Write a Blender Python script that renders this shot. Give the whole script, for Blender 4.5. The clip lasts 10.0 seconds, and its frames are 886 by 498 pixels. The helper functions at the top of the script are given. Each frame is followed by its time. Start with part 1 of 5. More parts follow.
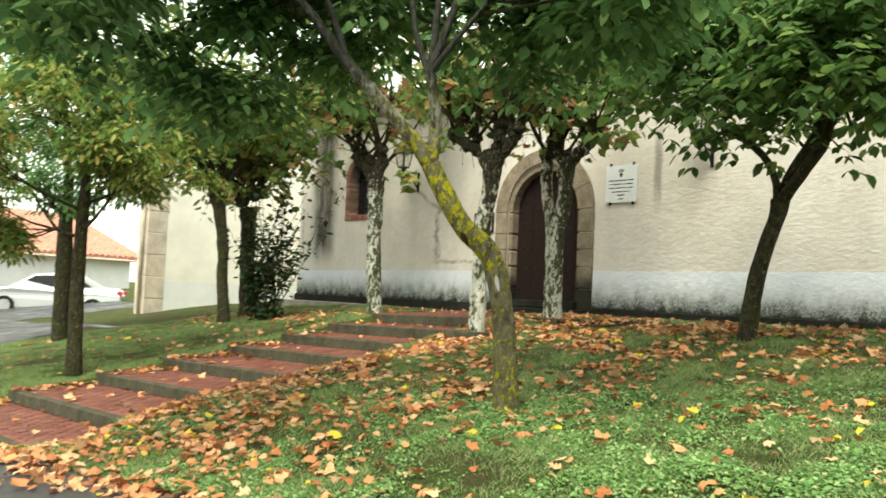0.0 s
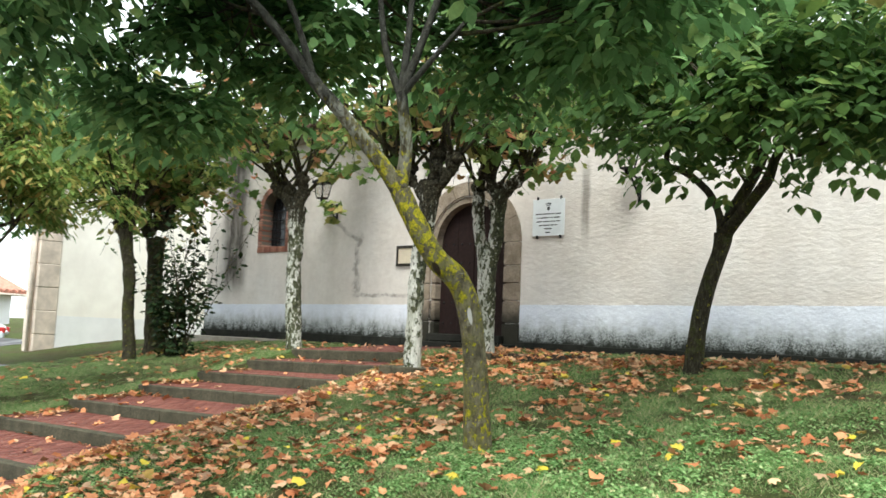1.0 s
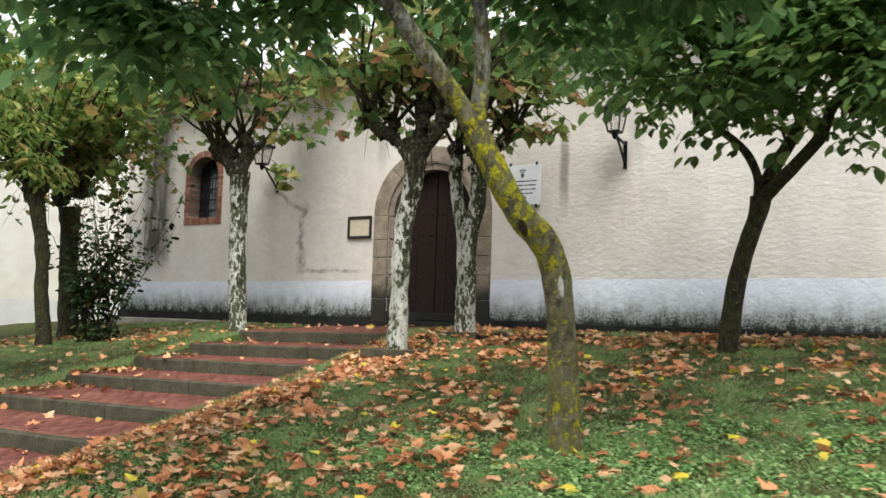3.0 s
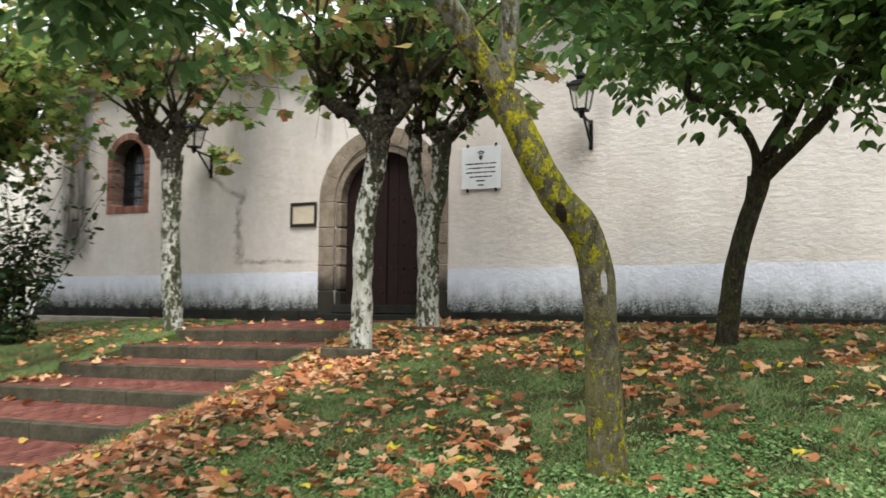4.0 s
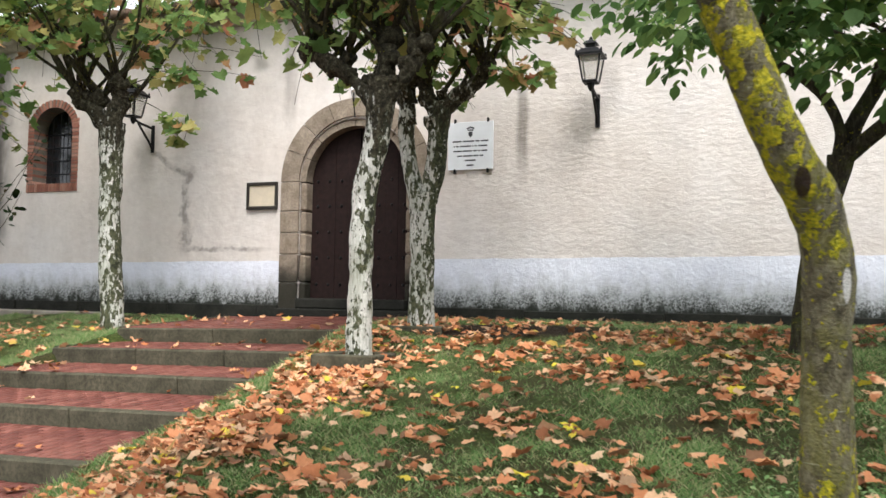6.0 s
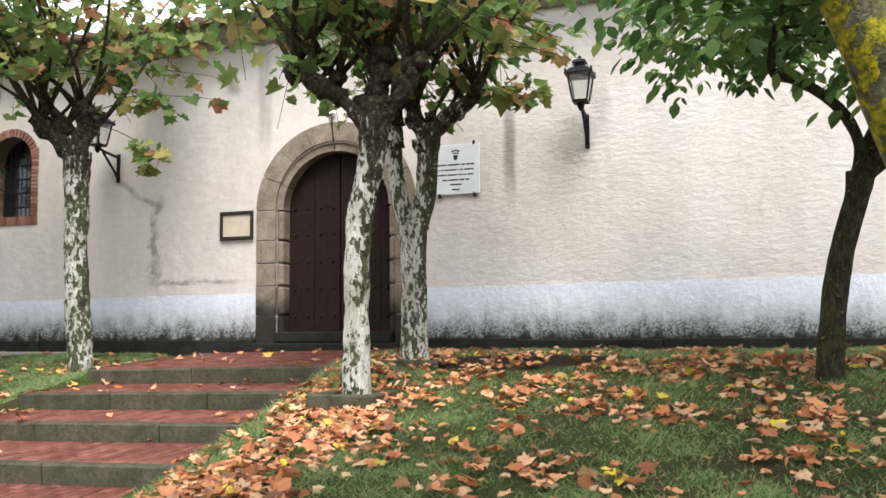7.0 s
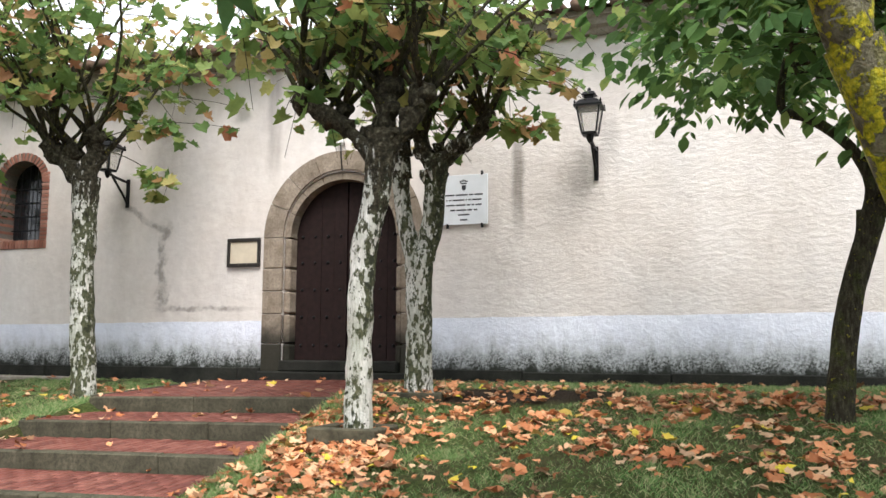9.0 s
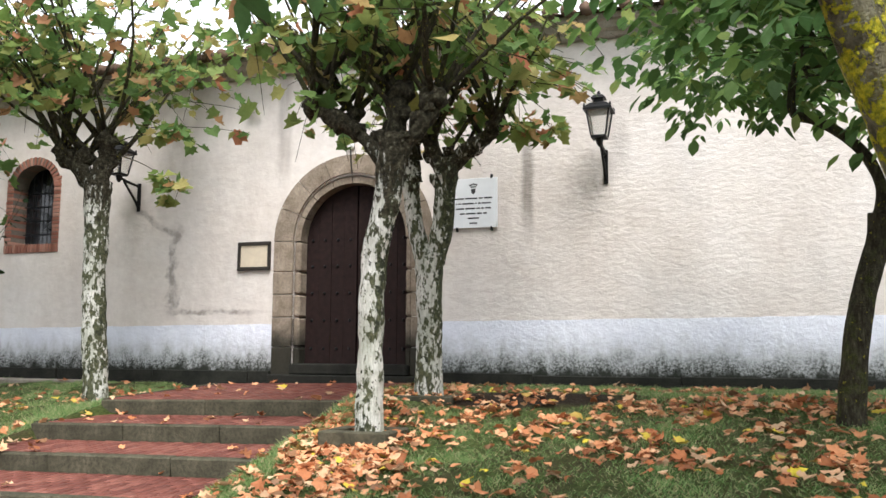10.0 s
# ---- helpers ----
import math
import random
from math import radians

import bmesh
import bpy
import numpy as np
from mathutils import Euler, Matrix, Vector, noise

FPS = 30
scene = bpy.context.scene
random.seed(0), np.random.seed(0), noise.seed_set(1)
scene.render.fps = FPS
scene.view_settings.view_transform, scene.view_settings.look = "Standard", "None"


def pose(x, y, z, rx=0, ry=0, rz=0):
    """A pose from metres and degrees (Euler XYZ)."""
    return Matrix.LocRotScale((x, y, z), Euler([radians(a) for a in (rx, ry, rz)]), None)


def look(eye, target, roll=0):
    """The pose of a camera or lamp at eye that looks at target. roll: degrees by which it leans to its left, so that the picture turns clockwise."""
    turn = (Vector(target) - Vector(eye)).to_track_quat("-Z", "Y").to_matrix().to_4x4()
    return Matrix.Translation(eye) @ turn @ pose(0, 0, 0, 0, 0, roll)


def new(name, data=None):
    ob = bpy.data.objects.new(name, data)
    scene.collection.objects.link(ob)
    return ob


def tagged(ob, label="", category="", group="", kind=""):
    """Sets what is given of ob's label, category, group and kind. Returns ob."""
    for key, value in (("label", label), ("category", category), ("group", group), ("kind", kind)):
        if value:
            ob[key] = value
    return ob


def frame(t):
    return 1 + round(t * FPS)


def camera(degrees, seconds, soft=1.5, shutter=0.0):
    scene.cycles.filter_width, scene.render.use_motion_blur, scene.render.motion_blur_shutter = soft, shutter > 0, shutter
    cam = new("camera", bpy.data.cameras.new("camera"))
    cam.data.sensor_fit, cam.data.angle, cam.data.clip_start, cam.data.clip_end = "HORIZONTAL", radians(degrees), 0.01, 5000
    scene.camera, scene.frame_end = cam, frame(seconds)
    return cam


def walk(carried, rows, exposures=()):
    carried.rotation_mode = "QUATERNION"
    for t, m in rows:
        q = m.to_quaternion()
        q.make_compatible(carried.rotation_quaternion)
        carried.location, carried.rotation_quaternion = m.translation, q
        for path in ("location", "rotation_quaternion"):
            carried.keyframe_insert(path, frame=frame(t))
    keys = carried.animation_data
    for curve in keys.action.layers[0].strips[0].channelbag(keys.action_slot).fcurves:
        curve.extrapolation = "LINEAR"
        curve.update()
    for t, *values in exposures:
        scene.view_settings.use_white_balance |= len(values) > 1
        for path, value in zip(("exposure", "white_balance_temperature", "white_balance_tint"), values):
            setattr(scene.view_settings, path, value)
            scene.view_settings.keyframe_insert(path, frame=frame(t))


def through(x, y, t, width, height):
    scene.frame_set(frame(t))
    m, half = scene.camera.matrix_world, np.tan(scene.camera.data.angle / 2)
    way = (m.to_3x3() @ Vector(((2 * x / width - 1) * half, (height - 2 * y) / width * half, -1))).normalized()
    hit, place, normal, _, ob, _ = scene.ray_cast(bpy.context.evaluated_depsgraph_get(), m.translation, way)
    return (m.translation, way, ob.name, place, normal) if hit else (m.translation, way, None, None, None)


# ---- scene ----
cam = camera(54.8, 10.0, 1.5, 0.4)
PATH = [
    (0, (11.297, -12.27, 0.408), (9.857, -10.887, 0.516), 2.6),
    (0.5, (10.922, -12.298, 0.401), (9.59, -10.815, 0.561), 2.2),
    (1, (10.623, -12.411, 0.374), (9.37, -10.865, 0.574), 2.4),
    (1.5, (10.215, -12.431, 0.36), (9.071, -10.799, 0.529), 2.3),
    (2, (9.85, -12.36, 0.354), (8.752, -10.698, 0.528), 2.1),
    (2.5, (9.409, -12.246, 0.328), (8.34, -10.564, 0.502), 2.0),
    (2.7, (9.201, -12.168, 0.309), (8.142, -10.479, 0.477), 1.9),
    (3.8, (8.165, -11.688, 0.364), (7.206, -9.938, 0.502), 1.1),
    (4, (8.006, -11.552, 0.393), (7.116, -9.766, 0.526), 0.6),
    (4.5, (7.593, -11.28, 0.428), (6.755, -9.469, 0.566), 0.2),
    (5, (7.221, -11.039, 0.426), (6.419, -9.213, 0.572), 1.0),
    (5.5, (6.855, -10.859, 0.451), (6.117, -9.004, 0.569), 0.8),
    (5.7, (6.745, -10.752, 0.448), (6.018, -8.892, 0.553), 0.9),
    (6.8, (6.154, -10.367, 0.522), (5.502, -8.483, 0.679), -0.5),
    (7, (6.089, -10.32, 0.519), (5.465, -8.427, 0.688), -0.6),
    (7.5, (6.099, -10.273, 0.537), (5.478, -8.381, 0.729), 1.0),
    (8, (6.112, -10.269, 0.578), (5.489, -8.379, 0.782), 0.7),
    (8.5, (6.106, -10.264, 0.603), (5.47, -8.38, 0.817), 0.3),
    (9, (6.123, -10.253, 0.587), (5.476, -8.374, 0.815), 0.3),
    (9.5, (6.111, -10.254, 0.583), (5.458, -8.378, 0.813), 0.2),
    (10, (6.11, -10.282, 0.588), (5.446, -8.411, 0.823), 0.3),
]
walk(cam, [(t, look(eye, target, roll)) for t, eye, target, roll in PATH], exposures=[(0, 0.72, 7500, -6), (0.5, 0.73, 6650, -2), (1.0, 0.73, 6450, 2), (1.5, 0.68, 6450, 4), (2.5, 0.52, 6550, 5), (4.0, 0.46, 6600, 7), (4.6, 0.66, 6550, 8), (5.5, 0.8, 6500, 10), (7.5, 0.84, 6450, 10), (10, 0.84, 6450, 10)])

# ---- world and light: an overcast sky ----
world = bpy.data.worlds.new("overcast_sky")
scene.world = world
world.use_nodes = True
wn, wl = world.node_tree.nodes, world.node_tree.links
sky = wn.new("ShaderNodeTexSky")
sky.sky_type, sky.sun_disc = "NISHITA", False
sky.sun_elevation, sky.sun_rotation = radians(58), radians(153)
cloud = wn.new("ShaderNodeMix")
cloud.data_type = "RGBA"
cloud.inputs["Factor"].default_value = 0.86
cloud.inputs[7].default_value = (10.4, 10.6, 11.1, 1)
wl.new(sky.outputs[0], cloud.inputs[6])
wl.new(cloud.outputs[2], wn["Background"].inputs["Color"])
wn["Background"].inputs["Strength"].default_value = 0.128
sun = new("sun", bpy.data.lights.new("sun", "SUN"))
sun.data.energy, sun.data.angle, sun.data.color = 2.9, radians(30), (1.0, 0.975, 0.945)
sun.matrix_world = look((11.5, -20.5, 33), (2, -2, 0))


# ---- materials ----
def ramp_set(node, stops):
    r = node.color_ramp
    while len(r.elements) < len(stops):
        r.elements.new(0.5)
    for e, (p, c) in zip(r.elements, stops):
        e.position, e.color = p, (*c, 1) if len(c) == 3 else c


class Mat:
    """A small builder of node materials."""

    def __init__(self, name, rough=0.8, metal=0.0):
        self.m = bpy.data.materials.new(name)
        self.m.use_nodes = True
        self.n, self.l = self.m.node_tree.nodes, self.m.node_tree.links
        self.b = self.n["Principled BSDF"]
        self.b.inputs["Roughness"].default_value, self.b.inputs["Metallic"].default_value = rough, metal
        self.b.inputs["Specular IOR Level"].default_value = 0.18 if rough > 0.5 else 0.5
        self.co = self.n.new("ShaderNodeTexCoord").outputs["Object"]

    def put(self, sock, v):
        if isinstance(v, bpy.types.NodeSocket):
            self.l.new(v, sock)
        else:
            sock.default_value = (*v, 1) if isinstance(v, tuple) and len(v) == 3 and sock.type == "RGBA" else v

    def noise(self, scale, detail=4, rough=0.6, stretch=(1, 1, 1), shift=(0, 0, 0)):
        mp = self.n.new("ShaderNodeMapping")
        mp.inputs["Scale"].default_value, mp.inputs["Location"].default_value = stretch, shift
        self.l.new(self.co, mp.inputs[0])
        t = self.n.new("ShaderNodeTexNoise")
        t.inputs["Scale"].default_value, t.inputs["Detail"].default_value, t.inputs["Roughness"].default_value = scale, detail, rough
        self.l.new(mp.outputs[0], t.inputs["Vector"])
        return t.outputs["Fac"]

    def ramp(self, fac, *stops):
        r = self.n.new("ShaderNodeValToRGB")
        ramp_set(r, stops)
        self.l.new(fac, r.inputs[0])
        return r.outputs["Color"]

    def mix(self, fac, a, b, blend="MIX"):
        x = self.n.new("ShaderNodeMix")
        x.data_type, x.blend_type = "RGBA", blend
        self.put(x.inputs["Factor"], fac), self.put(x.inputs[6], a), self.put(x.inputs[7], b)
        return x.outputs[2]

    def math(self, op, a, b=0.0, c=0.0):
        x = self.n.new("ShaderNodeMath")
        x.operation = op
        self.put(x.inputs[0], a), self.put(x.inputs[1], b), self.put(x.inputs[2], c)
        return x.outputs[0]

    def axis(self, name):
        x = self.n.new("ShaderNodeSeparateXYZ")
        self.l.new(self.co, x.inputs[0])
        return x.outputs[name]

    def span(self, v, a, b, lo=0.0, hi=1.0):
        x = self.n.new("ShaderNodeMapRange")
        x.interpolation_type = "SMOOTHSTEP"
        self.put(x.inputs[0], v)
        for k, q in enumerate((a, b, lo, hi)):
            x.inputs[k + 1].default_value = q
        return x.outputs[0]

    def island(self):
        return self.n.new("ShaderNodeNewGeometry").outputs["Random Per Island"]

    def piece(self):
        return self.n.new("ShaderNodeObjectInfo").outputs["Random"]

    def done(self, color, bump=None, depth=0.01, strength=0.6, rough=None):
        self.put(self.b.inputs["Base Color"], color)
        if bump is not None:
            x = self.n.new("ShaderNodeBump")
            x.inputs["Distance"].default_value, x.inputs["Strength"].default_value = depth, strength
            self.l.new(bump, x.inputs["Height"])
            self.l.new(x.outputs[0], self.b.inputs["Normal"])
        if rough is not None:
            self.put(self.b.inputs["Roughness"], rough)
        return self.m


def plain(name, color, rough=0.7, metal=0.0, vary=0.15, scale=30):
    k = Mat(name, rough, metal)
    n = k.noise(scale)
    lo, hi = tuple(c * (1 - vary) for c in color), tuple(min(1, c * (1 + vary)) for c in color)
    return k.done(k.ramp(n, (0.3, lo), (0.7, hi)), n, 0.003, 0.3)


def leaf_material(name, stops, through=0.35, rough=0.6):
    """Leaves: a colour for each leaf out of the ramp, some light let through."""
    k = Mat(name, rough)
    c = k.ramp(k.island(), *stops)
    c = k.mix(0.25, c, k.ramp(k.noise(40, 2), (0.3, (0.35, 0.35, 0.3)), (0.7, (1, 1, 1))), "MULTIPLY")
    k.put(k.b.inputs["Base Color"], c)
    t = k.n.new("ShaderNodeBsdfTranslucent")
    k.l.new(c, t.inputs["Color"])
    x = k.n.new("ShaderNodeMixShader")
    x.inputs[0].default_value = through
    k.l.new(k.b.outputs[0], x.inputs[1]), k.l.new(t.outputs[0], x.inputs[2])
    k.l.new(x.outputs[0], k.n["Material Output"].inputs["Surface"])
    return k.m


def plaster_material():
    k = Mat("cream_plaster", 0.9)
    base = k.ramp(k.noise(0.6, 5), (0.3, (0.655, 0.59, 0.54)), (0.5, (0.72, 0.665, 0.62)), (0.72, (0.755, 0.715, 0.685)))
    base = k.mix(0.4, base, k.ramp(k.noise(9, 5, 0.7), (0.3, (0.78, 0.77, 0.76)), (0.6, (1, 1, 1))), "MULTIPLY")
    base = k.mix(0.3, base, k.ramp(k.noise(1.4, 5, 0.7, (1, 1, 0.3)), (0.35, (0.66, 0.64, 0.62)), (0.6, (1, 1, 1))), "MULTIPLY")
    x, z = k.axis("X"), k.axis("Z")
    wob = k.math("MULTIPLY_ADD", k.noise(2.2, 3), 0.3, -0.15)
    # dark runs: a broad one by the left corner, a narrow damp one beside the plaque, a soft dark patch beside the lamp,
    # a crack line, a wide faint darkening
    # the corner run mixes a damp stain with tree shade put into its colour
    for cx, half, top, low, amt in ((-5.72, 0.42, 4.6, 0.9, 1.0), (3.58, 0.075, 3.0, 1.75, 0.72), (4.72, 0.13, 3.15, 2.5, 0.3), (0.10, 0.10, 4.2, 2.7, 0.45), (-3.2, 1.4, 4.4, 2.5, 0.12)):
        d = k.math("ABSOLUTE", k.math("SUBTRACT", k.math("ADD", x, k.math("MULTIPLY", wob, min(1.0, half * 4))), cx))
        f = k.math("MULTIPLY", k.span(d, half * 0.35, half * 1.5, 1, 0), k.math("MULTIPLY", k.span(z, low, low + 0.7), k.span(z, top, top + 0.5, 1, 0)))
        f = k.math("MULTIPLY", f, k.span(k.noise(5, 4, 0.6, (1, 1, 0.25)), 0.25, 0.6, 0.55, 1))
        base = k.mix(k.math("MULTIPLY", f, amt), base, (0.16, 0.14, 0.12) if half < 0.4 else (0.085, 0.075, 0.066))
    # the tide line of an old leak
    wave = k.math("MULTIPLY_ADD", k.noise(1.6, 4, 0.65, (1, 1, 1), (2, 0, 5)), 0.7, -0.35)
    dx = k.math("ABSOLUTE", k.math("SUBTRACT", k.math("ADD", x, wave), -1.66))
    f = k.math("MULTIPLY", k.span(dx, 0.015, 0.10, 1, 0), k.math("MULTIPLY", k.span(z, 1.05, 1.2), k.span(z, 2.2, 2.45, 1, 0)))
    dz = k.math("ABSOLUTE", k.math("SUBTRACT", k.math("ADD", z, k.math("MULTIPLY", wave, 0.5)), 1.10))
    g = k.math("MULTIPLY", k.span(dz, 0.015, 0.06, 1, 0), k.math("MULTIPLY", k.span(x, -1.9, -1.5), k.span(x, -0.6, -0.1, 1, 0)))
    dd = k.math("ABSOLUTE", k.math("SUBTRACT", k.math("ADD", k.math("MULTIPLY_ADD", x, 0.55, z), k.math("MULTIPLY", wave, 0.5)), 1.30))
    e = k.math("MULTIPLY", k.span(dd, 0.015, 0.09, 1, 0), k.math("MULTIPLY", k.span(x, -2.5, -2.3), k.span(x, -1.75, -1.5, 1, 0)))
    f = k.math("MAXIMUM", e, k.math("MAXIMUM", f, g))
    f = k.math("MULTIPLY", f, k.span(k.noise(6, 4), 0.35, 0.6, 0.3, 1))
    base = k.mix(k.math("MULTIPLY", f, 0.8), base, (0.25, 0.22, 0.2))
    coarse = k.math("MULTIPLY", k.noise(15, 5, 0.7, (0.55, 1, 1.15)), k.span(k.math("ADD", x, k.math("MULTIPLY", wave, 2.0)), 1.0, 4.5, 0.18, 1.0))
    h = k.math("ADD", coarse, k.math("MULTIPLY", k.noise(3.2, 5), 1.1))
    return k.done(base, h, 0.045, 0.42)


def dado_material():
    k = Mat("pale_blue_dado", 0.85)
    z = k.axis("Z")
    base = k.ramp(k.noise(1.6, 5), (0.3, (0.66, 0.68, 0.76)), (0.7, (0.77, 0.79, 0.86)))
    rough = k.noise(5, 5, 0.7, (1, 1, 0.6))
    fine = k.noise(38, 4, 0.75)
    lift = k.math("ADD", z, k.math("MULTIPLY_ADD", rough, -0.55, 0.27))
    grey = k.span(lift, 0.36, 0.84, 1, 0)
    base = k.mix(k.math("MULTIPLY", grey, 0.8), base, (0.28, 0.29, 0.27))
    mould = k.math("MULTIPLY", k.span(lift, 0.32, 0.62, 1, 0), k.math("MAXIMUM", k.span(fine, 0.40, 0.58), k.span(lift, 0.28, 0.42, 1, 0)))
    base = k.mix(mould, base, (0.025, 0.028, 0.022))
    return k.done(base, k.math("ADD", k.noise(12, 6, 0.7), rough), 0.035, 0.5)


def bark_plane(name, start, mottle=0.0):
    """Peeling plane bark, old and dark from start metres up."""
    k = Mat(name, 0.85)
    n2 = k.noise(4, 5, 0.7, (1, 1, 0.4))
    n3 = k.noise(19, 5, 0.66, (1, 1, 0.5), (3, 1, 7))
    z = k.axis("Z")
    c = k.ramp(n2, (0.3, (0.42, 0.43, 0.36)), (0.46, (0.60, 0.60, 0.54)), (0.6, (0.80, 0.78, 0.74)))
    c = k.mix(0.7, c, k.ramp(k.noise(30, 4, 0.7, (1.6, 1.6, 0.16)), (0.32, (0.42, 0.44, 0.36)), (0.6, (1, 1, 1))), "MULTIPLY")
    high = k.span(z, 0.2, 1.7, -0.035, 0.05)
    side_dark = k.math("MULTIPLY", k.span(k.noise(2.2, 2, 0.5, (1, 1, 0.35), (5, 5, 5)), 0.4, 0.62, -0.06, 0.06), 1.0)
    spots = k.math("ADD", k.math("ADD", k.math("ADD", n3, mottle), high), side_dark)
    c = k.mix(k.span(spots, 0.515, 0.57), c, k.ramp(k.noise(40, 3), (0.35, (0.035, 0.042, 0.02)), (0.65, (0.12, 0.125, 0.07))))
    c = k.mix(k.span(k.math("ADD", k.noise(20, 4, 0.65, (1, 1, 0.7), (9, 2, 4)), k.math("ADD", high, side_dark)), 0.60, 0.64), c, (0.035, 0.04, 0.024))
    # old dark bark on the pollard head
    c = k.mix(k.span(k.math("ADD", z, k.math("MULTIPLY", n3, 2.6)), start + 1.2, start + 1.6), c, k.ramp(k.noise(24, 4, 0.7), (0.35, (0.012, 0.011, 0.007)), (0.5, (0.036, 0.031, 0.019)), (0.62, (0.085, 0.075, 0.048)), (0.74, (0.20, 0.19, 0.14))))
    return k.done(c, k.math("ADD", n3, k.noise(45, 4, 0.7)), 0.03, 0.9)


def bark_lichen():
    """Brown-grey bark, wet below, with yellow lichen thickest along the leaning stem."""
    k = Mat("lichen_bark", 0.8)
    n = k.noise(22, 6, 0.72, (1, 1, 0.5))
    c = k.ramp(n, (0.32, (0.040, 0.034, 0.022)), (0.48, (0.14, 0.122, 0.078)), (0.62, (0.25, 0.225, 0.15)), (0.72, (0.42, 0.40, 0.33)))
    c = k.mix(0.55, c, k.ramp(k.noise(5, 4, 0.6, (1, 1, 0.6)), (0.35, (0.32, 0.31, 0.22)), (0.6, (1, 1, 1))), "MULTIPLY")
    # pale lenticel bands across the stem
    c = k.mix(k.span(k.noise(9, 3, 0.6, (0.5, 0.5, 6), (2, 8, 1)), 0.66, 0.7, 0, 0.55), c, (0.42, 0.43, 0.36))
    c = k.mix(k.span(k.noise(8, 5, 0.65, (1, 1, 0.6), (7, 3, 5)), 0.44, 0.6, 0, 0.5), c, k.ramp(k.noise(50, 4), (0.3, (0.09, 0.09, 0.02)), (0.7, (0.27, 0.25, 0.07))))
    z = k.axis("Z")
    zone = k.math("MULTIPLY", k.span(z, 1.02, 1.45), k.span(z, 2.15, 2.5, 1, 0))
    crust = k.math("ADD", k.noise(17, 6, 0.68, (1, 1, 0.85), (4, 4, 4)), k.math("MULTIPLY", zone, 0.13))
    low = k.span(z, 0.5, 0.75, 0.07, 0.0)
    crust = k.math("ADD", crust, low)
    crust = k.math("MAXIMUM", crust, k.math("SUBTRACT", k.noise(34, 2, 0.5, (1, 1, 0.8), (6, 1, 2)), 0.035))
    gold = k.ramp(k.noise(60, 4, 0.7), (0.32, (0.13, 0.135, 0.012)), (0.5, (0.36, 0.34, 0.016)), (0.68, (0.66, 0.52, 0.02)))
    c = k.mix(k.span(crust, 0.612, 0.645, 0, 0.95), c, gold)
    grey = k.noise(11, 5, 0.6, (1, 1, 0.7), (1, 9, 3))
    c = k.mix(k.math("MULTIPLY", k.span(z, 2.1, 2.5), k.span(k.noise(26, 4, 0.6, (1, 1, 0.3), (1, 9, 3)), 0.42, 0.56, 0, 0.75)), c, (0.42, 0.43, 0.37))
    # a pale scar on the bend and a dark rotted knot above it
    x, y = k.axis("X"), k.axis("Y")
    for cx, cz, wide, tall, tint, amt in ((0.045, 1.17, 0.014, 0.06, (0.66, 0.64, 0.62), 0.9), (-0.10, 1.50, 0.026, 0.05, (0.03, 0.016, 0.012), 0.95)):
        u, v = k.math("DIVIDE", k.math("SUBTRACT", x, cx), wide), k.math("DIVIDE", k.math("SUBTRACT", z, cz), tall)
        d = k.math("ADD", k.math("ADD", k.math("MULTIPLY", u, u), k.math("MULTIPLY", v, v)), k.math("MULTIPLY_ADD", n, 1.6, -0.8))
        c = k.mix(k.math("MULTIPLY", k.span(d, 0.7, 1.2, amt, 0), k.span(k.math("ADD", y, k.math("MULTIPLY", z, 0.35)), 0.2, 0.28, 1, 0)), c, tint)
    # young limbs above the fork are dark and bare
    c = k.mix(k.span(k.math("MULTIPLY_ADD", grey, 0.5, z), 2.78, 2.98, 0, 0.95), c, k.ramp(n, (0.35, (0.012, 0.012, 0.010)), (0.65, (0.07, 0.07, 0.06))))
    bump = k.math("ADD", k.math("ADD", n, k.math("MULTIPLY", k.span(crust, 0.6, 0.66), 0.5)), k.noise(80, 3))
    rough = k.span(k.noise(6, 3), 0.4, 0.62, 0.45, 0.9)
    return k.done(c, bump, 0.025, 0.9, rough)


def bark_dark():
    """Dark furrowed bark with moss and a few yellow lichen flecks."""
    k = Mat("dark_bark", 0.9)
    n = k.noise(30, 6, 0.75, (1, 1, 0.3))
    c = k.ramp(n, (0.32, (0.013, 0.011, 0.007)), (0.5, (0.048, 0.041, 0.026)), (0.62, (0.095, 0.084, 0.055)), (0.74, (0.18, 0.165, 0.115)))
    c = k.mix(k.span(k.noise(5, 5, 0.65), 0.48, 0.62, 0, 0.6), c, k.ramp(k.noise(50, 4), (0.35, (0.028, 0.036, 0.009)), (0.7, (0.11, 0.125, 0.028))))
    c = k.mix(k.span(k.noise(26, 4, 0.6), 0.64, 0.67), c, (0.30, 0.27, 0.03))
    return k.done(c, k.math("ADD", n, k.noise(70, 4)), 0.03, 1.0)


